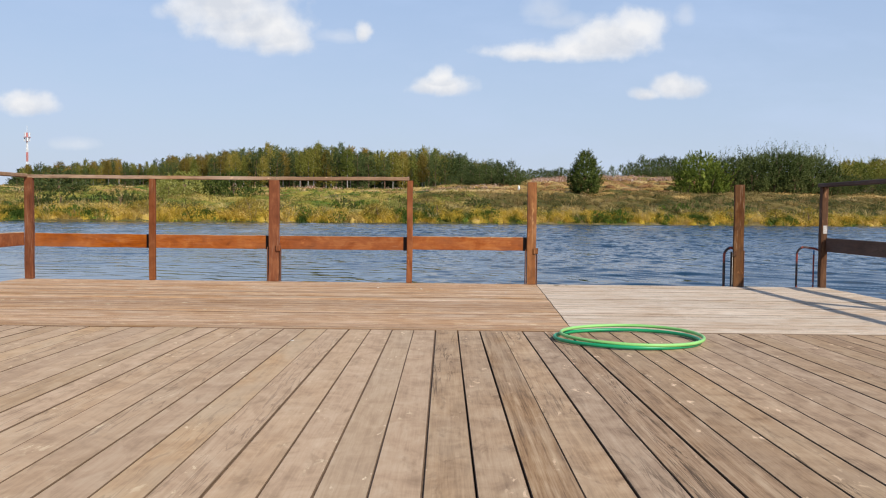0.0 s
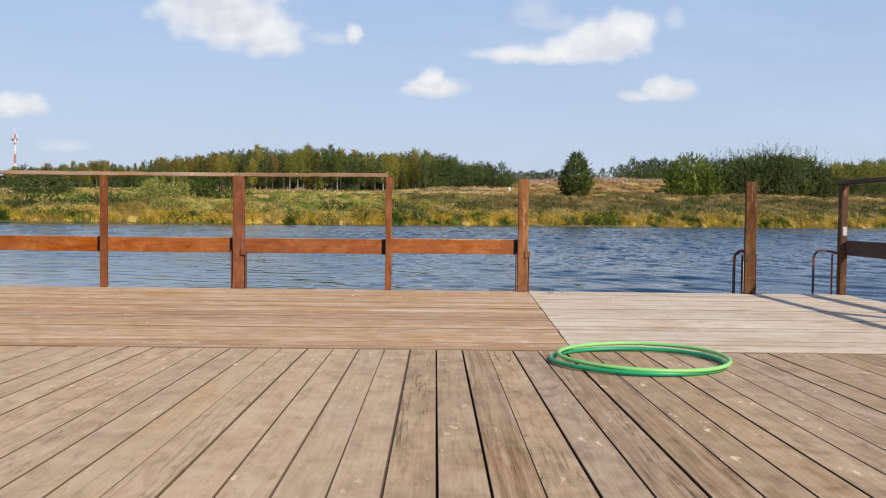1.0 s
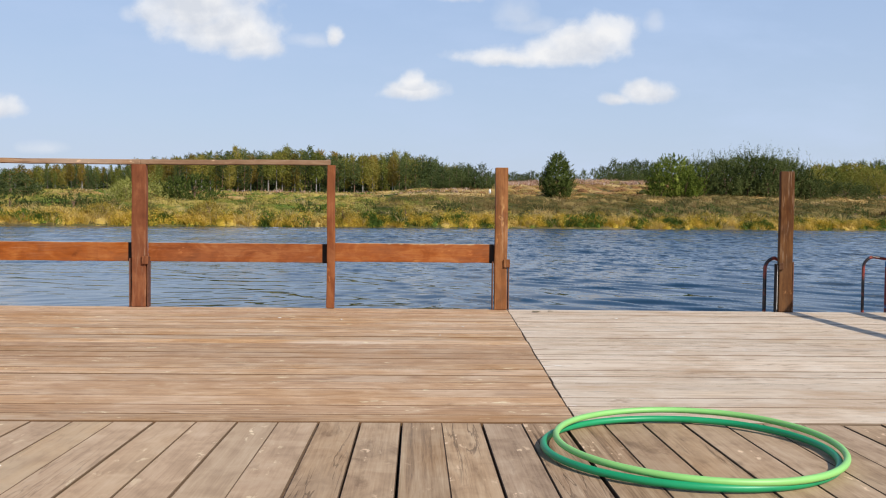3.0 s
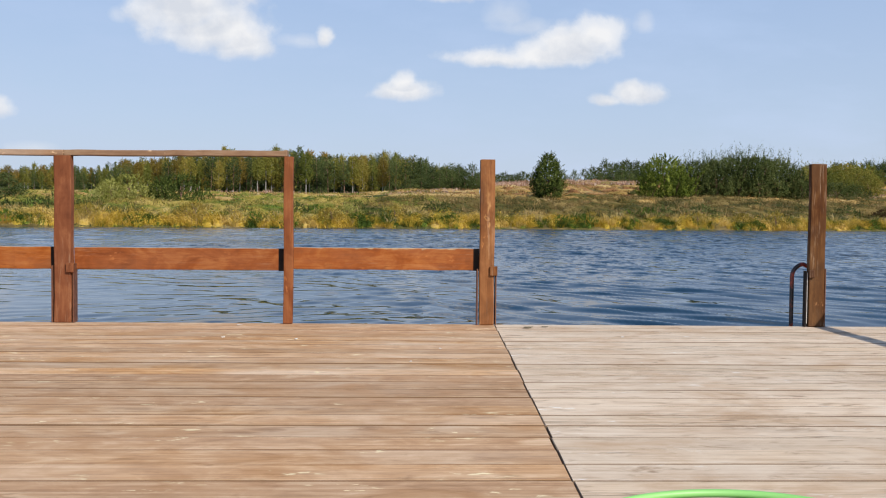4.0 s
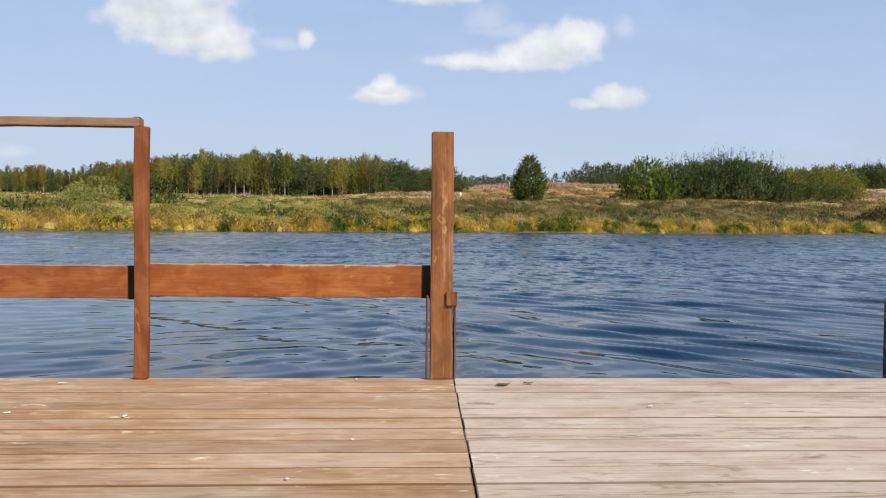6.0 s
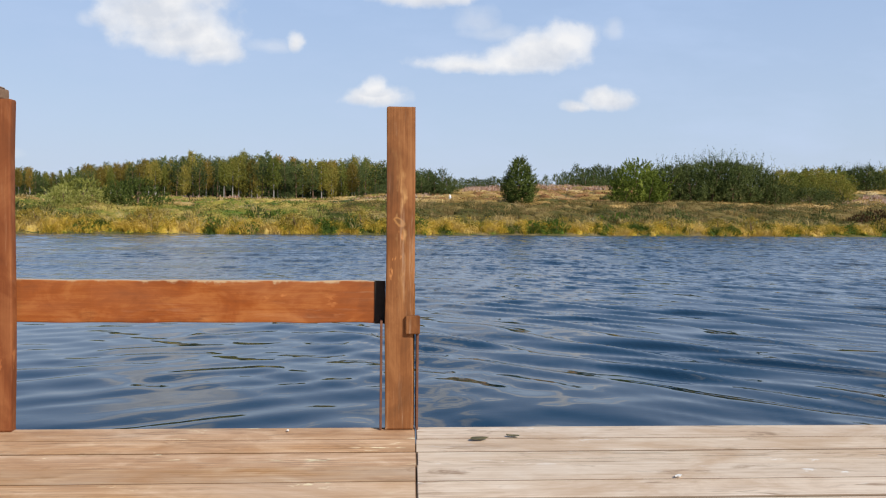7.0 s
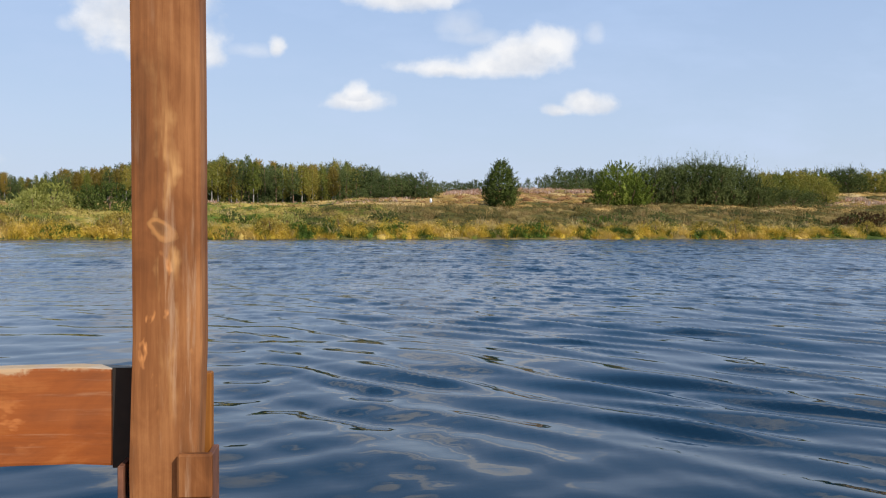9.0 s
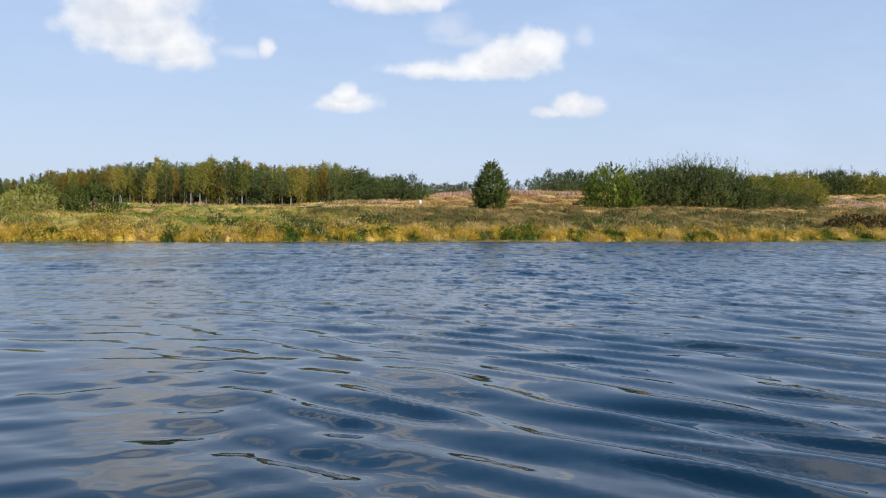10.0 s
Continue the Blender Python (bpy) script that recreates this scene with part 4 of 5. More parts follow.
def shoots(profile, h, n, length, per, leaf, out=0.55, inner=0.45, ragged=0.22):
    """A crown of leafy shoots that reach up and outwards from a body given by (height, radius) rows."""
    zs, rs = [p[0] for p in profile], [p[1] for p in profile]

    def add(r):
        f = r.rand(n * 4) * (zs[-1] - zs[0]) + zs[0]
        R = np.interp(f, zs, rs)
        keep = r.rand(n * 4) < (R + 0.15) / (max(rs) + 0.15)
        f, R = f[keep][:n], R[keep][:n]
        a = r.uniform(0, 6.283, len(f))
        p1, p2 = r.uniform(0, 6.28, 2)
        R = R * (1 + ragged * (0.5 * np.sin(3 * a + 5.0 * f / h + p1) + 0.5 * np.sin(5 * a - 9.0 * f / h + p2)) + ragged * 0.5 * r.normal(size=len(f)))
        q = inner + (1 - inner) * r.rand(len(f)) ** 0.55
        way = np.stack([np.cos(a), np.sin(a), np.zeros(len(f))], 1)
        root = way * (R * q)[:, None]
        root[:, 2] = f
        d = way * out * r.uniform(0.4, 1.3, (len(f), 1)) + np.array([0, 0, 1.0]) + r.normal(size=(len(f), 3)) * 0.22
        d /= np.linalg.norm(d, axis=1, keepdims=True)
        L = length * r.uniform(0.6, 1.35, len(f))
        t = np.linspace(0.0, 1.0, per)
        C = root[:, None] + d[:, None] * (t[None, :, None] * L[:, None, None]) + r.normal(size=(len(f), per, 3)) * (0.10 * length * (1.1 - t))[None, :, None]
        N = way[:, None] * 0.7 + r.normal(size=(len(f), per, 3)) * 0.65 + np.array([0, 0, 0.25])
        S = leaf * (1.15 - 0.45 * t)[None] * r.uniform(0.7, 1.3, (len(f), per))
        C, N, S = C.reshape(-1, 3), N.reshape(-1, 3), S.reshape(-1)
        C[:, 2] = np.maximum(C[:, 2], 0.04)
        return C, N, S
    return add


def trunk_bm(r, h, r0, lean=0.05, limbs=5, spread=0.25, start=0.35):
    bm = bmesh.new()
    dx, dy = r.uniform(-lean, lean, 2) * h
    n = 7
    spine = [(dx * (i / n) ** 2, dy * (i / n) ** 2, h * i / n) for i in range(n + 1)]

    def add(points, radii, sides):
        me = bpy.data.meshes.new("tmp")
        g = tube(points, radii, sides)
        g.to_mesh(me)
        g.free()
        bm.from_mesh(me)
        bpy.data.meshes.remove(me)

    add(spine, [r0 * (1 - 0.85 * i / n) for i in range(n + 1)], 7)
    for k in range(limbs):
        f = r.uniform(start, 0.9)
        b = Vector(spine[0]).lerp(Vector(spine[-1]), f)
        b.x, b.y = dx * f * f, dy * f * f
        a = r.uniform(0, 6.28)
        L = h * spread * (1.1 - f) * r.uniform(0.8, 1.4)
        e = b + Vector((math.cos(a) * L, math.sin(a) * L, L * r.uniform(0.3, 0.9)))
        m = b.lerp(e, 0.5) + Vector((0, 0, L * 0.06))
        rr = r0 * (1 - 0.85 * f) * 0.55
        add([b, m, e], [rr, rr * 0.7, rr * 0.2], 5)
    return bm


def plant(name, seed, trunk_mat, leaf_mat, lobes, n_clumps, per, leaf, h, r0, label, category="tree", aspect=0.55, clump=0.22, shell=0.55, flat=1.0, limbs=6, spread=0.25, start=0.35, extra=None, stems=1, up=0.45, upright=0.0):
    r = np.random.RandomState(seed)
    ob = tagged(empty(name), label, category)
    for k in range(stems):
        bm = trunk_bm(r, h * (1 if k == 0 else r.uniform(0.6, 0.9)), r0, 0.05 if stems == 1 else 0.28, limbs, spread, start)
        part("trunk" if stems == 1 else "stem", bm, trunk_mat, ob)
    if callable(lobes):
        C, N, S = lobes(r)
    else:
        C, N, S = clumps(r, lobes, n_clumps, per, leaf, clump, shell, flat, up)
    if extra:
        c2, n2, s2 = extra(r)
        C, N, S = np.concatenate([C, c2]), np.concatenate([N, n2]), np.concatenate([S, s2])
    v, f = leaf_blades(C, N, S, aspect, seed, upright)
    cr = new("crown", raw_mesh("crown", v, f, leaf_mat))
    cr.parent = ob
    return ob


def conifer(name, seed, h, rad, label, leaf_mat=None, layers=16, per=46, leaf=0.34, base=0.05, irregular=0.25, top_power=0.9):
    """A conifer of whorls of drooping boughs."""
    r = np.random.RandomState(seed)
    ob = tagged(empty(name), label, "tree")
    part("trunk", trunk_bm(r, h * 0.97, h * 0.014 + 0.02, 0.01, 0), M_PINEBARK, ob)
    C, N = [], []
    for i in range(layers):
        f = base + (1 - base) * i / layers
        R = rad * (1 - f) ** top_power * r.uniform(1 - irregular, 1 + irregular) + 0.06
        nb = max(4, int(7 * (1 - f) + 4))
        a0 = r.uniform(0, 6.28)
        for b in range(nb):
            a = a0 + 6.28 * b / nb + r.uniform(-0.25, 0.25)
            L = R * r.uniform(0.7, 1.15)
            k = max(6, int(per * L / rad))
            s = r.rand(k) ** 0.7
            ddir = np.array([math.cos(a), math.sin(a), 0])
            side = np.array([-math.sin(a), math.cos(a), 0])
            z = f * h + s * L * r.uniform(-0.05, 0.35) - s * s * L * 0.25
            pos = ddir * (s * L)[:, None] + side * (r.normal(size=k) * 0.10 * (L + 0.3))[:, None]
            pos[:, 2] = z + r.normal(size=k) * 0.05 * h / 6
            C.append(pos)
            N.append(np.tile([0, 0, 1.0], (k, 1)) + ddir * 0.4 + r.normal(size=(k, 3)) * 0.6)
    C, N = np.concatenate(C), np.concatenate(N)
    C[:, 2] = np.maximum(C[:, 2], 0.05)
    v, f = leaf_blades(C, N, leaf * r.uniform(0.6, 1.25, len(C)), 0.42, seed)
    cr = new("crown", raw_mesh("crown", v, f, leaf_mat or M_PINE))
    cr.parent = ob
    return ob


def stand(ob, x, y, s=1.0, turn=0.0, sz=None, sink=0.05):
    """The pose of a plant at x, y on the ground."""
    z = float(height(np.array([x]), np.array([y]))[0])
    return pose(x, y, z - sink, 0, 0, turn) @ Matrix.Diagonal((s, s, sz or s, 1))


def spot(px, D):
    """East and north that fit a camera-view column at a distance, from the walk's start."""
    x, y = at_bank(((px - 784) / 1644 - 0.0015) * D, D)
    return 0.04 + x, y


def rise(px, y, top):
    """How high a plant's top stands to fit a row of that view."""
    return 0.765 + (373.6 + 0.0113 * (px - 784) - top) / 1644 * (y - EYE_Y)


rt = random.Random(77)

# far birch and pine wood along the top of the meadow
def birch_model(i, mat, label):
    low = (0.7, 1.8, 3.2, 4.8)[i % 4]
    wide = (1.55, 1.25, 1.5, 1.15)[i % 4]
    body = shoots([(low, 0.5), (low + 1.2, wide * 0.85), (6.0, wide), (8.6, wide * 0.9), (10.6, wide * 0.6), (12.2, 0.2)], 12.9, 260, 1.1, 12, 0.34, out=0.6, ragged=0.45)
    return plant("birch_tree", 100 + i, M_BIRCHBARK, mat, body, 0, 0, 0.0, 12.9, 0.15, label, limbs=7, spread=0.18, upright=0.6)


birches = [birch_model(i, M_BIRCH, "tall birch turning yellow at the edge of the wood") for i in range(4)]
orange_birches = [birch_model(10 + i, M_ORANGE, "tall birch turned orange-brown in the wood") for i in range(2)]
pines = [plant("pine_tree", 120 + i, M_PINEBARK, M_FIR,
               shoots([(1.5 + 1.4 * i, 0.6), (5.5, 1.35), (8.0, 1.6), (10.4, 1.35), (12.2, 0.7), (13.1, 0.15)], 13.4, 220, 1.1, 12, 0.34, out=0.9, ragged=0.45),
               0, 0, 0.0, 13.2, 0.17, "tall dark green pine in the wood", aspect=0.45, limbs=6, spread=0.16, start=0.5, upright=0.4) for i in range(3)]
spruces = [conifer("spruce_tree", 140 + i, 11.5, 2.0, "dark green spruce in the wood", M_FIR, layers=20, per=30, leaf=0.55) for i in range(2)]
WOOD_TOP = [(60, 291), (140, 286), (210, 279), (250, 287), (300, 275), (380, 266), (430, 262), (470, 258), (520, 262), (590, 253), (640, 263), (700, 263), (780, 264), (815, 272), (840, 280), (880, 284)]
first = {id(o): True for o in birches + orange_birches + pines + spruces}


def put(ob, m, label=""):
    """The first use moves the model itself, later ones copy it."""
    if first.get(id(ob), True):
        first[id(ob)] = False
        ob.matrix_basis = m
        o = ob
    else:
        o = copy_thing(ob, m @ Matrix.Diagonal((1 / ob.scale.x, 1 / ob.scale.y, 1 / ob.scale.z, 1)))
    if label:
        o["label"] = label
    return o


def wood_row(D, step, lift, kinds):
    px = 40.0
    while px < 885:
        top = np.interp(px, [p for p, _ in WOOD_TOP], [q for _, q in WOOD_TOP]) + lift + 4 + rt.triangular(-9, 10, 2)
        d = D + rt.uniform(-9, 9)
        x, y = spot(px, d)
        z0 = float(height(np.array([x]), np.array([y]))[0])
        ztop = rise(px, y, top)
        h = max(5.0, ztop - z0)
        kind = rt.choices(("birch", "pine", "spruce"), kinds(px))[0]
        leafy_ones = orange_birches if rt.random() < (0.62 if px < 400 else 0.12) else birches
        ob, h0 = {"birch": (rt.choice(leafy_ones), 12.8), "pine": (rt.choice(pines), 13.6), "spruce": (rt.choice(spruces), 11.6)}[kind]
        s = h / h0
        put(ob, stand(ob, x, y, s * rt.uniform(0.95, 1.5), rt.uniform(0, 360), s))
        px += step * rt.uniform(0.7, 1.35)


wood_row(266, 15, 4, lambda p: (4, 4, 1.2) if p > 470 else (6, 3, 0.8))
wood_row(280, 11, 0, lambda p: (4, 5, 1.0) if p > 400 else (6, 3, 0.8))
wood_row(296, 12, 0, lambda p: (3, 6, 1))
wood_row(318, 13, 1, lambda p: (2, 6, 1.5))
for o in birches + orange_birches + pines + spruces:
    if first.get(id(o)):
        put(o, stand(o, *spot(500, 310)))

# young pines and spruces on the meadow
PINE_BODY = [(0.1, 1.15), (0.8, 1.3), (1.8, 1.1), (2.9, 0.72), (3.9, 0.38), (4.7, 0.08)]
FULL_BODY = [(0.1, 1.3), (1.0, 1.45), (2.2, 1.3), (3.2, 0.95), (4.0, 0.5), (4.6, 0.12)]
young = [plant("young_pine", 160 + i, M_PINEBARK, M_PINE, shoots(PINE_BODY, 4.8, 240, 0.55, 11, 0.20, out=0.7, ragged=0.28), 0, 0, 0.0, 4.8, 0.07, "bushy young pine on the meadow", aspect=0.4, limbs=4, start=0.1, upright=0.8) for i in range(3)]
full_pines = [plant("young_pine", 170 + i, M_PINEBARK, M_PINE, shoots(FULL_BODY, 4.8, 300, 0.60, 11, 0.20, out=0.6, ragged=0.30), 0, 0, 0.0, 4.8, 0.07, "dense bushy young pine in a row on the ridge", aspect=0.4, limbs=4, start=0.1, upright=0.8) for i in range(2)]
far_pines = [plant("young_pine", 180, M_PINEBARK, M_FIR, [((0, 0, 1.6), (1.4, 1.4, 1.5)), ((0.1, 0, 3.4), (0.9, 0.9, 1.4))],
                   60, 10, 0.5, 4.6, 0.07, "small dark pine in the undergrowth of the wood", aspect=0.5, clump=0.35, shell=0.4, limbs=3, start=0.1)]


def young_pines(rows, models=None):
    for px, D, top, wide in rows:
        x, y = spot(px, D)
        z0 = float(height(np.array([x]), np.array([y]))[0])
        h = max(1.0, rise(px, y, top) - z0)
        s = h / 5.2
        w = wide / 1644 * (y - EYE_Y) / 2.9
        o = rt.choice(models or (full_pines if px > 780 and D < 200 else young))
        w, s = (w * 0.95, s * 1.16) if o in full_pines else (w, s)
        put(o, stand(o, x, y, w, rt.uniform(0, 360), s))


young_pines([(835, 142, 296, 44), (858, 146, 292, 46), (880, 143, 290, 46), (902, 140, 288, 44), (917, 145, 300, 30), (815, 150, 305, 34),
             (795, 160, 312, 30), (936, 168, 301, 32), (958, 173, 300, 32), (975, 170, 303, 30), (990, 166, 298, 32), (1080, 176, 296, 20),
             (1098, 178, 294, 24), (1112, 180, 290, 26), (1134, 172, 279, 34), (1155, 176, 284, 36), (1172, 170, 279, 36), (1192, 174, 282, 36), (1212, 172, 284, 36),
             (1122, 165, 292, 34), (1145, 168, 285, 36), (1163, 164, 283, 36), (1182, 168, 283, 34), (1202, 165, 284, 34), (1128, 160, 302, 30), (1150, 160, 300, 30), (1176, 160, 298, 30), (1200, 160, 300, 30), (926, 148, 304, 28), (947, 158, 303, 30), (966, 156, 304, 28), (983, 158, 303, 28), (1003, 160, 302, 30), (1066, 172, 304, 20), (868, 140, 300, 40), (890, 138, 299, 40), (846, 140, 303, 36), (910, 138, 304, 36), (1236, 178, 280, 36), (1262, 180, 282, 36), (1545, 190, 283, 38), (1575, 182, 281, 38), (1602, 188, 280, 40), (1630, 182, 284, 36), (1660, 186, 279, 40), (1690, 190, 283, 40), (1725, 184, 282, 44), (1760, 190, 284, 44),
             (30, 160, 306, 40), (200, 175, 316, 30), (232, 170, 318, 26), (182, 180, 320, 26), (262, 165, 322, 20), (640, 200, 322, 34), (520, 230, 330, 24)])
dark_pines = [plant("young_pine", 190, M_PINEBARK, M_FIR, shoots([(0.1, 1.3), (1.0, 1.6), (2.0, 1.3), (3.2, 0.75), (4.6, 0.10)], 4.8, 330, 0.6, 12, 0.18, out=0.9, ragged=0.40),
                    0, 0, 0.0, 4.8, 0.09, "dark spreading pine on the bank", aspect=0.4, limbs=8, start=0.1, upright=0.8)]
young_pines([(70, 112, 283, 52), (104, 108, 289, 84), (128, 110, 296, 50)], dark_pines)
young_pines([(50 + i * 40 + rt.uniform(-14, 14), 276 + rt.uniform(-6, 20), 322 + rt.uniform(-6, 6), 34) for i in range(18)], far_pines)
young_pines([(40 + i * 12 + rt.uniform(-6, 6), 302 + rt.uniform(-6, 10), 308 + rt.uniform(-8, 8), 40) for i in range(66)], far_pines)
young_pines([(40 + i * 12 + rt.uniform(-6, 6), 326 + rt.uniform(-6, 10), 300 + rt.uniform(-6, 8), 40) for i in range(66)], far_pines)

# one dense upright tree on the bank
tree = plant("broadleaf_tree", 200, M_PINEBARK, M_TREE,
             shoots([(0.15, 0.95), (0.7, 1.25), (1.5, 1.38), (2.5, 1.24), (3.4, 0.95), (4.1, 0.64), (4.7, 0.32), (5.1, 0.06)], 5.3, 900, 0.55, 18, 0.15, out=0.5, inner=0.35, ragged=0.15),
             0, 0, 0.0, 5.2, 0.09, "single dense green tree standing on the grassy bank", limbs=10, start=0.1, aspect=0.48, upright=1.0)
tree.matrix_basis = stand(tree, *spot(1034, 107), 1.40, 30, 1.02)


def wisps(h, spread, n, leaf):
    def add(r):
        C, N = [], []
        for _ in range(n):
            x, y = r.normal(size=2) * spread
            top = h * r.uniform(0.95, 1.27)
            k = 14
            z = np.linspace(h * 0.72, top, k)
            C.append(np.stack([x + r.normal(size=k) * 0.05 + (z - z[0]) * r.normal() * 0.15, y + r.normal(size=k) * 0.05, z], 1))
            N.append(r.normal(size=(k, 3)))
        C = np.concatenate(C)
        return C, np.concatenate(N), leaf * r.uniform(0.5, 1.0, len(C))
    return add


def bush(name, seed, mat, label, h=4.6, w=2.2, n=440, per=17, leaf=0.16, sprays=30, stems=5):
    body = [(0.03 * h, w * 0.85), (0.25 * h, w), (0.5 * h, w * 0.92), (0.72 * h, w * 0.66), (0.88 * h, w * 0.32), (0.95 * h, w * 0.08)]
    return plant(name, seed, M_PINEBARK, mat, shoots(body, h, n, h * 0.115, per, leaf, out=0.6, ragged=0.30), 0, 0, 0.0, h * 0.9, 0.05, label, "bush", limbs=3, stems=stems, aspect=0.42, upright=1.0,
                 extra=wisps(h, w * 0.42, sprays, leaf * 1.1) if sprays else None)


willows = [bush("willow_bush", 220 + i, M_WILLOW, "dark green willow thicket with thin upright shoots") for i in range(3)]
light_tree = bush("willow_bush", 230, M_LIGHTBUSH, "light green leafy bush at the thicket's end", sprays=0, leaf=0.18, n=420, per=20)
silver = bush("willow_bush", 231, M_SILVER, "silvery green bush on the bank", h=2.6, w=2.2, sprays=6, leaf=0.13)
dark_low = bush("willow_bush", 232, M_TREE, "low dark green rounded bush", h=2.3, w=2.0, sprays=0, leaf=0.12)
far_autumn = bush("birch_bush", 234, M_BIRCH, "young birch bush turning yellow on the hill", h=4.0, w=1.8, sprays=8, leaf=0.26, n=200, per=12, stems=3)
autumn = bush("birch_bush", 233, M_BIRCH, "young birch bush turning orange", h=4.0, w=1.8, sprays=8, leaf=0.17)


def bushes(rows):
    for ob, px, D, top, wide, h0, w0 in rows:
        x, y = spot(px, D)
        z0 = float(height(np.array([x]), np.array([y]))[0])
        h = max(0.8, rise(px, y, top) - z0)
        put(ob, stand(ob, x, y, wide / 1644 * (y - EYE_Y) / w0, rt.uniform(0, 360), h / h0))


W0, W1, W2 = willows
bushes([(light_tree, 1237, 114, 268, 94, 4.6, 4.2), (light_tree, 1216, 113, 294, 50, 4.6, 4.2), (light_tree, 1258, 113, 290, 52, 4.6, 4.2),
        (W0, 1292, 116, 274, 80, 4.8, 4.2), (W1, 1330, 115, 271, 84, 4.8, 4.2), (W2, 1368, 116, 262, 90, 4.8, 4.2), (W0, 1404, 115, 267, 88, 4.8, 4.2),
        (W1, 1436, 117, 270, 84, 4.8, 4.2), (W2, 1462, 116, 284, 70, 4.8, 4.2), (W1, 1272, 119, 280, 60, 4.8, 4.2), (W2, 1312, 120, 272, 80, 4.8, 4.2),
        (W0, 1348, 121, 268, 80, 4.8, 4.2), (W1, 1388, 121, 266, 80, 4.8, 4.2), (W0, 1425, 121, 272, 80, 4.8, 4.2),
        (autumn, 1486, 129, 284, 50, 4.4, 3.4), (autumn, 1515, 133, 282, 56, 4.4, 3.4), (autumn, 1548, 131, 290, 50, 4.4, 3.4), (autumn, 1578, 135, 284, 54, 4.4, 3.4), (autumn, 1602, 130, 296, 44, 4.4, 3.4),
        (W1, 1500, 117, 308, 64, 4.8, 4.2), (W0, 1540, 115, 314, 70, 4.8, 4.2), (W2, 1575, 117, 318, 56, 4.8, 4.2), (W1, 1480, 114, 310, 56, 4.8, 4.2),
        (silver, 325, 106, 301, 104, 2.7, 4.2), (silver, 298, 104, 314, 70, 2.7, 4.2), (dark_low, 412, 105, 302, 92, 2.3, 3.8), (dark_low, 380, 107, 306, 66, 2.3, 3.8),
        (silver, 345, 108, 318, 60, 2.7, 4.2), (silver, 560, 230, 331, 34, 2.7, 4.2)])
bushes([(rt.choice((far_autumn, far_autumn, far_autumn, W2)), 1500 + 19 * i + rt.uniform(-6, 6), 152 + rt.uniform(-6, 16), 281 + rt.uniform(-5, 6), 62, 4.6, 3.8) for i in range(16)])

russet = bush("low_shrub", 236, M_RUSSET, "low dark russet shrub on the bank", h=1.5, w=1.7, n=190, per=13, sprays=0, leaf=0.15, stems=3)
for x, s in ((46.4, 0.85), (48.4, 1.05), (50.6, 1.1), (53.0, 1.0)):
    put(russet, stand(russet, *at_bank(x, 91.0 + rt.uniform(-0.5, 0.8)), s * 1.15, rt.uniform(0, 360)))

# shrubs in the strip along the water
gold_shrub = bush("shore_shrub", 240, M_GOLD, "golden yellow shrub at the water's edge", h=1.5, w=1.2, n=100, per=11, sprays=6, leaf=0.16, stems=3)
green_shrub = bush("shore_shrub", 241, M_GREENGRASS, "bright green rounded shrub at the water's edge", h=1.1, w=1.1, n=100, per=11, sprays=0, leaf=0.15, stems=3)
pale_shrub = bush("shore_shrub", 242, M_SILVER, "pale flowering shrub on the bank", h=1.5, w=1.4, n=100, per=11, sprays=6, leaf=0.15, stems=3)
olive_shrub = bush("shore_shrub", 243, M_WILLOW, "olive green shrub on the bank", h=1.5, w=1.5, n=100, per=11, sprays=4, leaf=0.16, stems=3)
for ob, D, places in ((gold_shrub, 87.6, (245, 262, 425, 440, 655, 668, 772, 1108, 1290, 1372, 1432, 1660, -20)), (green_shrub, 86.9, (95, 132, 345, 540, 598, 712, 872, 1058, 1100, 1182, 1400, 1600)),
                      (pale_shrub, 90.0, (690, 702)), (olive_shrub, 91.5, (70, 108, 180, 210, 610, 705, 838, 850, 1225, 1300, 1560, 1640)), (green_shrub, 91.0, (590, 640, 1168, 1205))):
    for px in places:
        put(ob, stand(ob, *spot(px + rt.uniform(-3, 3), D + rt.uniform(-0.5, 0.7)), rt.uniform(0.8, 1.15), rt.uniform(0, 360)))

# ---- grass, reeds and flowers, each too many to count ----


def blades(name, x, y, h, width, lean, mat, label, category, seed, way=None):
    """Bent grass blades, two quads each."""
    r = np.random.RandomState(seed)
    n = len(x)
    z = height(x, y) - 0.03
    a = r.uniform(0, 2 * math.pi, n)
    wx_, wy_ = np.cos(a) * width / 2, np.sin(a) * width / 2
    b = r.uniform(0, 2 * math.pi, n) if way is None else way + r.normal(size=n) * 0.7
    lx, ly = np.cos(b) * lean * h, np.sin(b) * lean * h
    v = np.empty((n, 6, 3))
    for k, (f, ww, bend) in enumerate(((0, 1.0, 0), (0.55, 0.8, 0.35), (1.0, 0.12, 1.0))):
        for sgn, j in ((-1, 0), (1, 1)):
            v[:, 2 * k + j, 0] = x + lx * bend + sgn * wx_ * ww
            v[:, 2 * k + j, 1] = y + ly * bend + sgn * wy_ * ww
            v[:, 2 * k + j, 2] = z + h * f * (1 - 0.15 * bend)
    i = np.arange(n)[:, None] * 6
    f = np.concatenate([i + [0, 1, 3, 2], i + [2, 3, 5, 4]])
    ob = new(name, raw_mesh(name, v.reshape(-1, 3), f, mat))
    return tagged(ob, label, category, kind="stuff")


rg = np.random.RandomState(9)


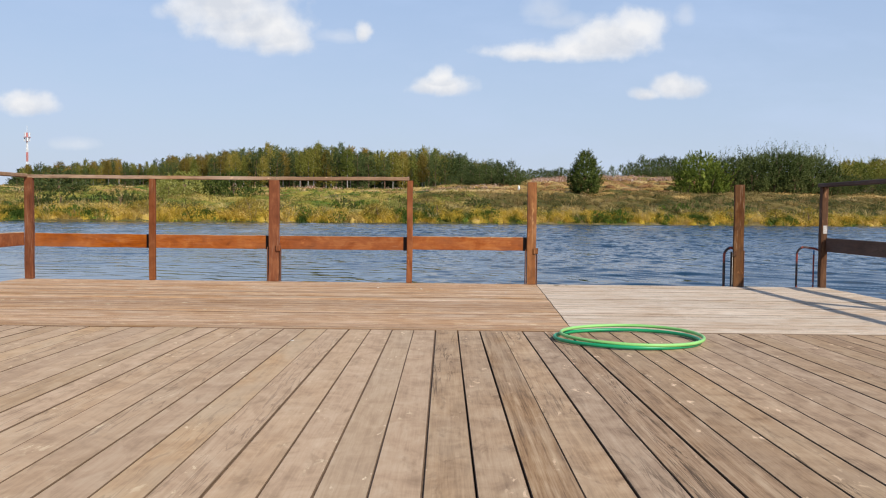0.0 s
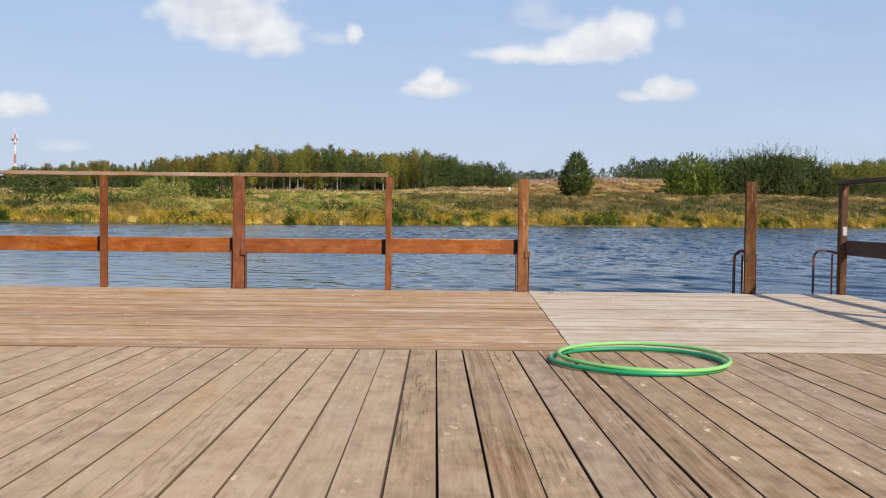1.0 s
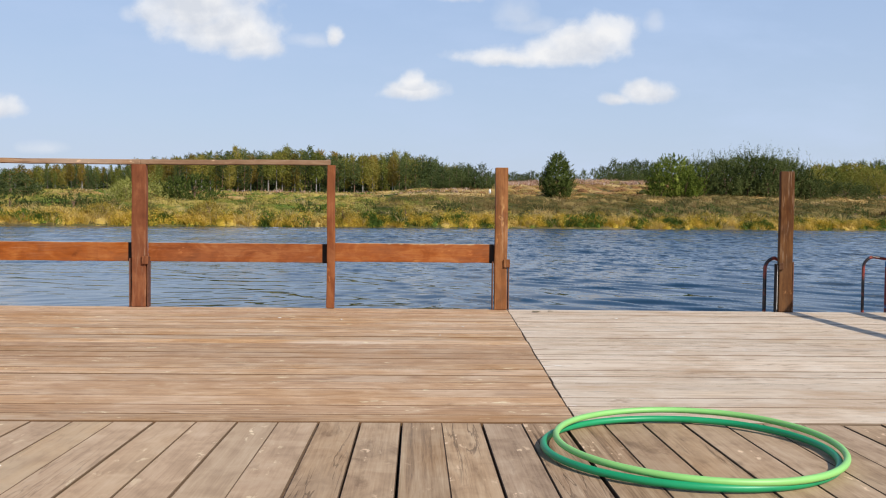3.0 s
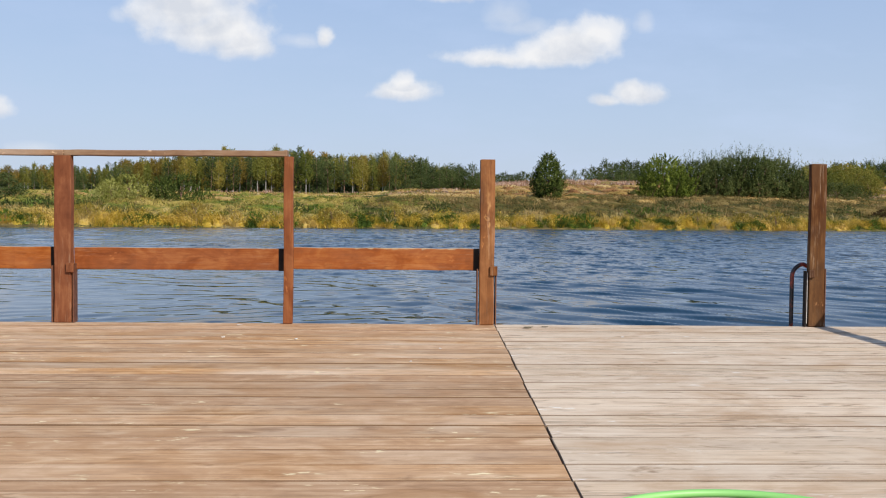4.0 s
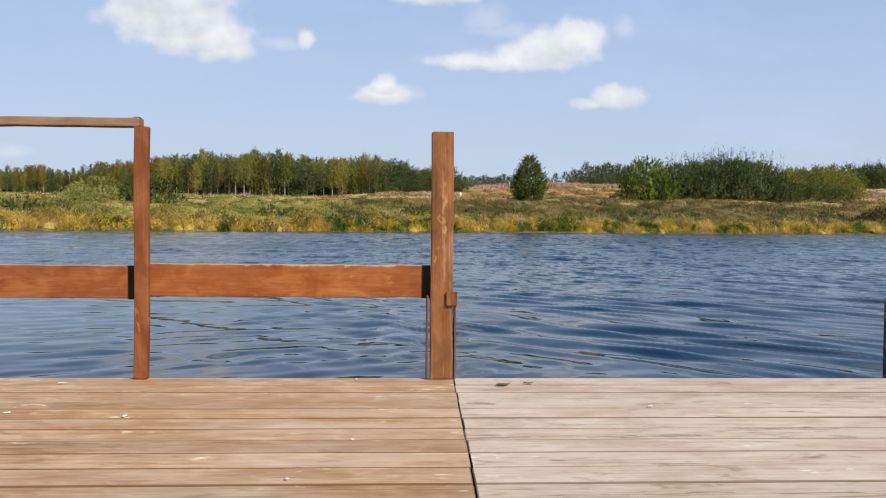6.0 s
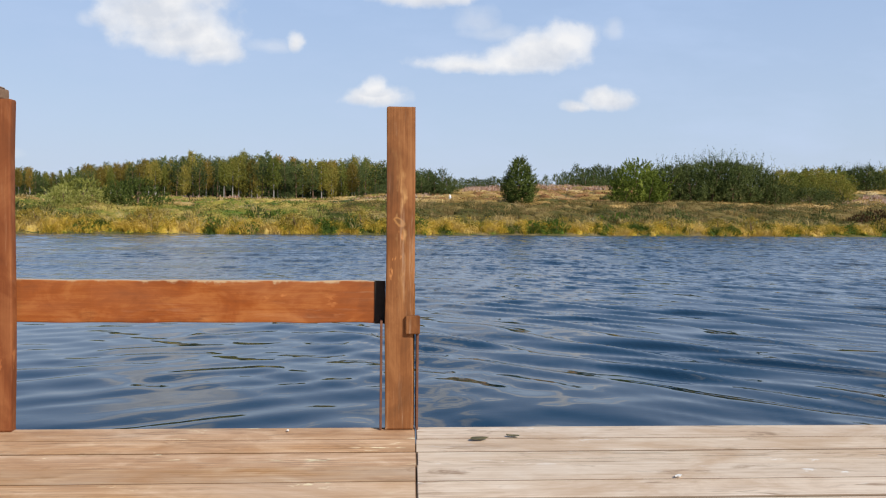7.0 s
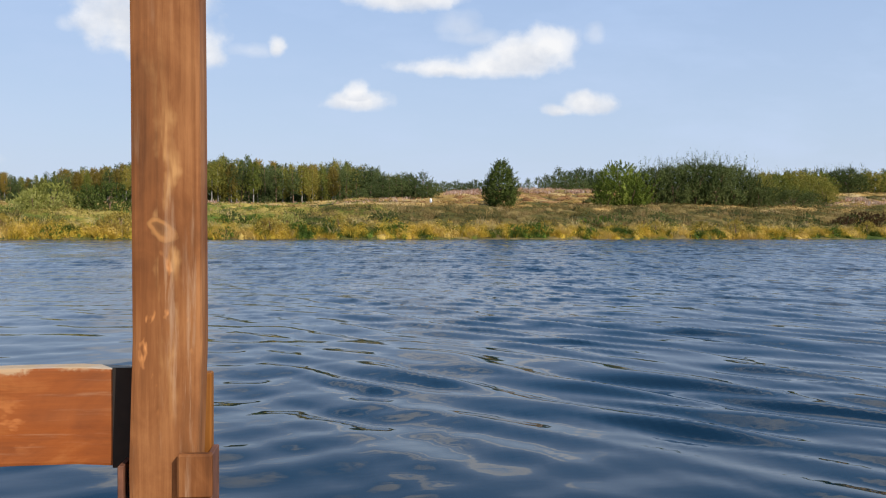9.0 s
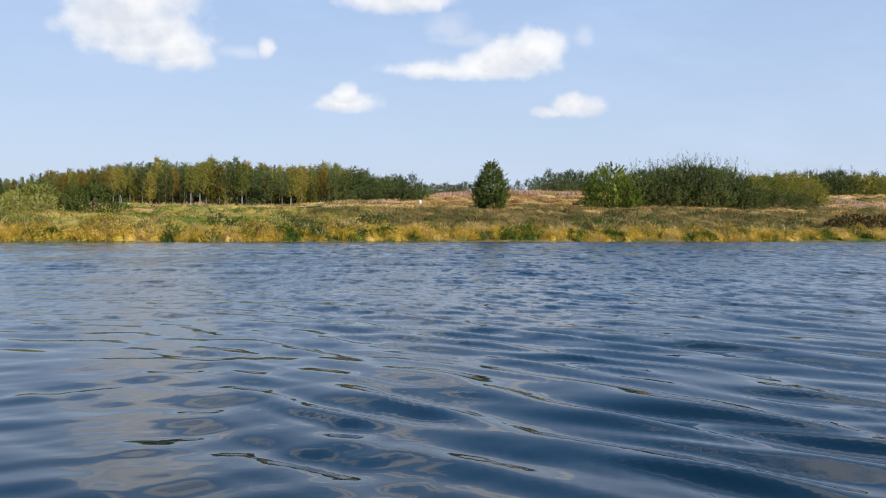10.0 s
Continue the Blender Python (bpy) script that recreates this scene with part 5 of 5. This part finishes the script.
def tufts(n_tufts, per, x0, x1, d0, d1, radius, near_bias=1.0, keep=None):
    """Blade feet in mounded tufts: x, y, relative height and the way each leans."""
    cx = rg.uniform(x0, x1, n_tufts)
    cd = d0 + (d1 - d0) * rg.rand(n_tufts) ** near_bias
    if keep is not None:
        k = keep(cx, cd)
        cx, cd = cx[k], cd[k]
    n = len(cx) * per
    rad = np.repeat(radius * rg.uniform(0.5, 1.5, len(cx)), per)
    ht = np.repeat(rg.uniform(0.6, 1.3, len(cx)), per)
    q, a = np.sqrt(rg.rand(n)), rg.uniform(0, 2 * math.pi, n)
    fx, fy = at_bank(cx, cd)
    x = np.repeat(fx, per) + np.cos(a) * q * rad
    y = np.repeat(fy, per) + np.sin(a) * q * rad
    return x, y, ht * (1.0 - 0.45 * q * q) * rg.uniform(0.65, 1.0, n), a


def field(name, tuft, h, width, lean, mat, label, category, seed):
    x, y, ht, way = tuft
    return blades(name, x, y, h * ht, width, lean, mat, label, category, seed, way)


def mounds(name, n, x0, x1, d0, d1, rad, tall, per, leaf, mat, label, seed, keep=None, category="herbs", body=0.9):
    """Low leafy mounds of herbs and sedge."""
    r = np.random.RandomState(seed)
    cx, cd = r.uniform(x0, x1, n), r.uniform(d0, d1, n)
    if keep is not None:
        k = keep(cx, cd)
        cx, cd = cx[k], cd[k]
    n = len(cx)
    cx, cy = at_bank(cx, cd)
    R = np.repeat(rad * r.uniform(0.5, 1.5, n), per)
    H = np.repeat(tall * r.uniform(0.5, 1.4, n), per)
    d = r.normal(size=(n * per, 3))
    d[:, 2] = np.abs(d[:, 2])
    d /= np.linalg.norm(d, axis=1, keepdims=True)
    q = r.uniform(min(0.84, body), 1.16, n * per)
    x = np.repeat(cx, per) + d[:, 0] * R * q
    y = np.repeat(cy, per) + d[:, 1] * R * q
    z = height(x, y) + d[:, 2] * H * q + r.normal(size=n * per) * 0.04
    N = d + r.normal(size=d.shape) * 0.28
    v, f = leaf_blades(np.stack([x, y, z], 1), N, leaf * r.uniform(0.6, 1.4, n * per), 0.4, seed, 1.6)
    # the dense body of each mound under its outer leaves
    ang, lev = np.meshgrid(np.linspace(0, 2 * math.pi, 9)[:-1], np.array([0.0, 0.45, 0.85, 1.25, 1.57]))
    ux, uy, uz = (np.cos(ang) * np.cos(lev)).ravel(), (np.sin(ang) * np.cos(lev)).ravel(), np.sin(lev).ravel()
    R0, H0 = R[::per, None] * body, H[::per, None] * body * 0.93
    jig = r.uniform(0.72, 1.1, (n, 40))
    bx, by = cx[:, None] + ux * R0 * jig, cy[:, None] + uy * R0 * jig
    bz = height(bx, by) + uz * H0 * jig - 0.05
    i = np.arange(40).reshape(5, 8)
    q4 = np.stack([i[:-1], np.roll(i, -1, 1)[:-1], np.roll(i, -1, 1)[1:], i[1:]], -1).reshape(-1, 4)
    t3 = np.concatenate([q4[:, [0, 1, 2]], q4[:, [0, 2, 3]]])
    f = np.concatenate([f, (np.arange(n)[:, None, None] * 40 + t3 + len(v)).reshape(-1, 3)])
    v = np.concatenate([v, np.stack([bx, by, bz], -1).reshape(-1, 3)])
    return tagged(new(name, raw_mesh(name, v, f, mat)), label, category, kind="stuff")


def tone(seed, scale, lo, hi):
    """Where a kind of herb grows: a soft patch map over the bank."""
    return lambda a, d: (lambda q: (q > lo) & (q < hi))(smooth_noise(a, d * 2.0, seed, scale))


mounds("shore_herbs", 640, -62, 84, 85.9, 89.4, 0.75, 0.80, 150, 0.15, M_SHOREHERB, "mounds of yellow and green sedge at the waterline", 51, body=0.5)
field("reeds", tufts(900, 54, -62, 84, 85.9, 88.6, 0.42), 1.0, 0.04, 0.75, M_SHOREHERB, "arching tussocks of yellow sedge along the water's edge", "reeds", 1)
field("reeds", tufts(170, 54, -62, 84, 86.5, 91.0, 0.5), 1.3, 0.04, 0.45, M_STRAW, "pale straw-coloured reed tussocks", "reeds", 8)
mounds("green_herbs", 130, -62, 84, 85.9, 89.6, 0.75, 0.62, 140, 0.13, M_GREENGRASS, "bright green leafy sedge at the waterline", 52, tone(41, 11.0, 0.15, 9), body=0.5)
mounds("green_herbs", 70, 24, 40, 88.0, 92.5, 0.9, 0.5, 140, 0.14, M_GREENGRASS, "green herbs above the waterline", 60, body=0.5)
mounds("olive_herbs", 980, -6, 92, 89.2, 105, 1.25, 0.50, 100, 0.15, M_OLIVE, "dark olive and brown herbs covering the bank", 53)
mounds("olive_herbs", 230, 20, 78, 104, 116, 1.2, 0.55, 100, 0.15, M_OLIVE, "dark olive herbs at the foot of the thicket", 63)
field("meadow_grass", tufts(170, 40, -46, -14, 88.5, 96, 0.9, 1.0, tone(48, 9.0, 0.0, 9)), 1.15, 0.05, 0.3, M_OLIVE, "tall dark olive weeds in the meadow", "grass", 6)
mounds("meadow_herbs", 920, -72, 4, 89.0, 106, 1.3, 0.50, 100, 0.15, M_MIXED, "green and yellow herbs covering the bank", 56)
field("meadow_grass", tufts(800, 26, -72, 92, 89.5, 108, 0.7, 1.0, tone(43, 14.0, 0.0, 9)), 0.95, 0.045, 0.45, M_TAN, "dry straw-coloured grass on the bank", "grass", 3)
field("meadow_grass", tufts(1100, 24, -4, 92, 90, 107, 0.8), 0.95, 0.045, 0.30, M_BROWNGRASS, "tall brown seeding grass on the bank", "grass", 4)
field("meadow_grass", tufts(420, 24, -72, -2, 90, 107, 0.8, 1.0, tone(44, 12.0, 0.1, 9)), 0.8, 0.045, 0.35, M_BROWNGRASS, "tall brown seeding grass in the meadow", "grass", 14)
mounds("sunburnt_grass", 1100, -2, 125, 104, 152, 1.9, 0.40, 36, 0.27, M_TAN, "sunburnt tan grass on the hill", 54)
mounds("meadow_herbs", 300, -2, 125, 104, 150, 1.6, 0.55, 60, 0.24, M_OLIVE, "olive patches of herbs on the hill", 57, tone(45, 16.0, 0.0, 9))
mounds("sunburnt_grass", 700, -110, 2, 112, 262, 2.6, 0.45, 28, 0.38, M_TAN, "sunburnt tan grass in the meadow", 58)
mounds("meadow_herbs", 560, -110, 2, 105, 240, 2.2, 0.55, 36, 0.34, M_MIXED, "green and brown herbs in the meadow", 59, tone(46, 26.0, -0.6, 9))
mounds("green_herbs", 190, -75, 4, 91, 150, 1.7, 0.42, 80, 0.18, M_GREENGRASS, "green patches of low herbs in the meadow", 55, tone(47, 14.0, 0.1, 9))
mounds("sunburnt_grass", 190, 6, 44, 118, 146, 1.5, 0.45, 40, 0.26, M_REDGRASS, "reddish brown withered grass on the hill", 64, tone(49, 10.0, -0.1, 9))
field("fireweed", tufts(200, 22, 13.5, 21.0, 141, 149, 0.6), 1.0, 0.10, 0.16, M_FIREWEED, "faded pinkish seed heads of fireweed on the ridge", "flowers", 5)
field("fireweed", tufts(150, 22, 25.0, 37.0, 143, 150, 0.6), 0.8, 0.10, 0.16, M_FIREWEED, "faded pinkish seed heads of fireweed beside young pines", "flowers", 15)
field("fireweed", tufts(110, 20, -3.0, 8.0, 130, 138, 0.6), 0.65, 0.10, 0.16, M_FIREWEED, "faded pinkish fireweed below the young pines", "flowers", 16)
field("fireweed", tufts(200, 20, 56, 92, 122, 136, 0.6), 0.9, 0.10, 0.16, M_FIREWEED, "faded pinkish fireweed beside the thicket", "flowers", 9)
field("fireweed", tufts(420, 20, -75, -6, 205, 250, 1.0, 1.0, tone(33, 16.0, 0.3, 9)), 1.3, 0.2, 0.2, M_FIREWEED, "faded pinkish fireweed patches below the wood", "flowers", 7)

# a white stone on the hill and the far mast
sx, sy = spot(917, 124)
bm = bmesh.new()
bmesh.ops.create_icosphere(bm, subdivisions=2, radius=0.5)
for v in bm.verts:
    v.co = Vector((v.co.x * 0.34, v.co.y * 0.30, v.co.z * 0.68 + 0.72)) * (1 + 0.12 * noise.noise(v.co * 2.0))
stone = new("marker_stone", mesh_of(bm, "marker_stone", M_STONE))
stone.matrix_basis = stand(stone, sx, sy)
tagged(stone, "small white upright stone in the grass", "stone")


def mast():
    D = 515.0
    x, y = spot(48, D)
    ob = tagged(empty("radio_mast", pose(x, y, 3.6)), "white and red banded lattice radio mast far behind the trees", "mast")
    H, n = 33.0, 7
    for i in range(n):
        z0, z1 = H * i / n, H * (i + 1) / n
        w0, w1 = 0.42 - 0.14 * i / n, 0.42 - 0.14 * (i + 1) / n
        bm = bmesh.new()
        for sx_, sy_ in ((-1, -1), (1, -1), (1, 1), (-1, 1)):
            for q in (((sx_ * w0, sy_ * w0, z0), (sx_ * w1, sy_ * w1, z1)), ((sx_ * w0, sy_ * w0, z0), (sy_ * w1, -sx_ * w1, z1)), ((sx_ * w0, sy_ * w0, z1), (sy_ * w1, -sx_ * w1, z0))):
                me = bpy.data.meshes.new("tmp")
                g = tube(q, 0.09, 5)
                g.to_mesh(me)
                g.free()
                bm.from_mesh(me)
                bpy.data.meshes.remove(me)
        part("lattice_section", bm, M_WHITE if i % 2 else M_MASTRED, ob)
    for k, (a, z) in enumerate(((0, 32.0), (120, 32.0), (240, 32.0), (60, 29.6), (180, 29.6), (300, 29.6))):
        part("antenna_panel", boxed(-0.35, 0.35, -0.2, 0.2, -0.9, 0.9, 0.03), M_WHITE, ob, at=pose(1.25 * math.cos(radians(a)), 1.25 * math.sin(radians(a)), z, 0, 0, a + 90))
    part("platform", boxed(-1.3, 1.3, -1.3, 1.3, 0, 0.25, 0.02), M_MASTRED, ob, at=pose(0, 0, 30.6))
    part("spike", tube([(0, 0, 33), (0, 0, 36.5)], 0.08, 6), M_WHITE, ob)


mast()

# ---- the dock ----
DECK_X0, DECK_X1 = -4.45, 4.085
JOINT_Y = 4.512
deck_frame = tagged(new("wooden_deck", mesh_of(boxed(DECK_X0 + 0.05, DECK_X1 - 0.05, -6.0, 8.37, -0.5, -0.05, 0.01), "wooden_deck", M_UNDER)),
                    "floating timber dock decked with weathered boards", "deck", kind="structure")
PITCH, THICK = 0.139, 0.034
rp = random.Random(3)


def plank_mesh(name, length, width, mat, seed, chop=8, slant0=0.0, slant1=0.0, bev=0.002):
    """A board from x = 0 to length; its ends may be cut at a slant."""
    r = random.Random(seed)
    bm = boxed(0, length, -width / 2, width / 2, -THICK, 0, bev, 1, chop, 0.0010, r)
    for v in bm.verts:
        v.co.x += v.co.y * (slant0 if v.co.x < 0.05 else slant1 if v.co.x > length - 0.05 else 0.0)
    return mesh_of(bm, name, mat)


def lay(me, m):
    ob = new("plank", me)
    ob.parent = deck_frame
    ob.matrix_basis = m
    return ob


# boards running away from the water's edge, shore end raised to fit the view
near_len = 10.45
SLOPE = 0.011
LIFT = near_len * SLOPE
near_meshes = [plank_mesh("plank", near_len, PITCH - 0.0036 - 0.0006 * i, M_NEAR, i, 10) for i in range(4)]
open_meshes = [plank_mesh("plank", near_len, PITCH - 0.0040 - 0.0006 * i, M_WORN, 10 + i, 10) for i in range(4)]
grey_mesh = plank_mesh("plank", near_len, PITCH - 0.004, M_GREYBOARD, 20, 10)
split_meshes = [plank_mesh("plank", near_len, PITCH - 0.0046, M_SPLIT, 21 + i, 10) for i in range(2)]
for k in range(-32, 30):
    xc = -0.006 + PITCH * (k + 0.5)
    if not DECK_X0 + 0.05 < xc < DECK_X1 - 0.05:
        continue
    me = near_meshes[rp.randrange(4)] if k < 0 else open_meshes[rp.randrange(4)]
    if k in (-2, -12):
        me = grey_mesh
    elif k in (2, 5, 6, 17):
        me = split_meshes[k % 2]
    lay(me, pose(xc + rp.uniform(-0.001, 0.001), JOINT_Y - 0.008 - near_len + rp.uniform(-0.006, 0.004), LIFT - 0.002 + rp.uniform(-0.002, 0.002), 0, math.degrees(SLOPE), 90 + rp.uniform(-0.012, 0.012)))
dirt = new("packed_dirt", mesh_of(boxed(0, near_len - 0.05, -2.2, 2.2, -0.012, 0, 0.001), "packed_dirt", M_DIRT))
dirt.parent = deck_frame
dirt.matrix_basis = pose(-2.2, JOINT_Y - 0.02 - near_len, LIFT - 0.0065, 0, math.degrees(SLOPE), 90)

# boards along the water's edge, in two lengths that meet at a ragged joint
EDGES = [8.396] + [8.222 - 0.1635 * k for k in range(23)] + [JOINT_Y]
for i, (y1, y0) in enumerate(zip(EDGES[:-1], EDGES[1:])):
    yc, wide = (y0 + y1) / 2, y1 - y0
    xj = 0.880 + (yc - 4.5) * 0.0360 + rp.uniform(-0.002, 0.002)
    z = rp.uniform(-0.002, 0.001)
    gap, bev = rp.choice((0.002, 0.003, 0.004, 0.006, 0.008)), rp.uniform(0.0016, 0.0034)
    ragged = rp.choice((0.0005, 0.001, 0.001, 0.003))
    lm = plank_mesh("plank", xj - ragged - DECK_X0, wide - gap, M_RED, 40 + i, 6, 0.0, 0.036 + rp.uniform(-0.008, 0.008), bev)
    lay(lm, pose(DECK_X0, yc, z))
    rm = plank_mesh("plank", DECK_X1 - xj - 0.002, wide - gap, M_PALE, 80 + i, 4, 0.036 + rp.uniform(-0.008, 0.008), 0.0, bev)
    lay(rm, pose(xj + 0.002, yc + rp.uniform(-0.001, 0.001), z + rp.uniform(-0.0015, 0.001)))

# ---- small litter on the boards ----
M_FLAKE = plain("white_paint_flake", (0.75, 0.72, 0.66), 0.8, 0, 0.15)
M_DEADLEAF = plain("dead_leaf", (0.10, 0.085, 0.035), 0.8, 0, 0.4)


def scrap(name, x, y, size, mat, label, category, seed, turn):
    """A thin curled scrap lying flat."""
    r = random.Random(seed)
    bm = bmesh.new()
    ring = [bm.verts.new((math.cos(a) * size * r.uniform(0.6, 1.1), math.sin(a) * size * 0.5 * r.uniform(0.6, 1.1), 0.0015 + r.uniform(0, 0.004))) for a in [2 * math.pi * i / 9 for i in range(9)]]
    top = bm.verts.new((0, 0, 0.004))
    for i in range(9):
        bm.faces.new((ring[i], ring[(i + 1) % 9], top))
    ret = bmesh.ops.extrude_face_region(bm, geom=bm.faces[:])
    for v in ret["geom"]:
        if isinstance(v, bmesh.types.BMVert):
            v.co.z -= 0.0015
    ob = new(name, mesh_of(bm, name, mat))
    ob.matrix_basis = pose(x, y, 0.003, 0, 0, turn)
    return tagged(ob, label, category, "litter on the deck")


for k, (x, y, s) in enumerate(((-0.616, 8.24, 0.022), (-0.60, 7.65, 0.016), (-0.18, 7.59, 0.018), (0.464, 6.79, 0.012), (0.62, 7.23, 0.010), (-0.834, 3.917, 0.016), (1.716, 7.743, 0.016), (0.597, 8.33, 0.010))):
    scrap("paint_flake", x, y, s, M_FLAKE, "small white paint flake on the boards", "flake", k, 37 * k)
for k, (x, y, s) in enumerate(((1.211, 8.20, 0.036), (1.33, 8.235, 0.030))):
    scrap("dead_leaf", x, y, s, M_DEADLEAF, "dark withered leaf lying on the boards", "leaf", 20 + k, 15 - 40 * k)
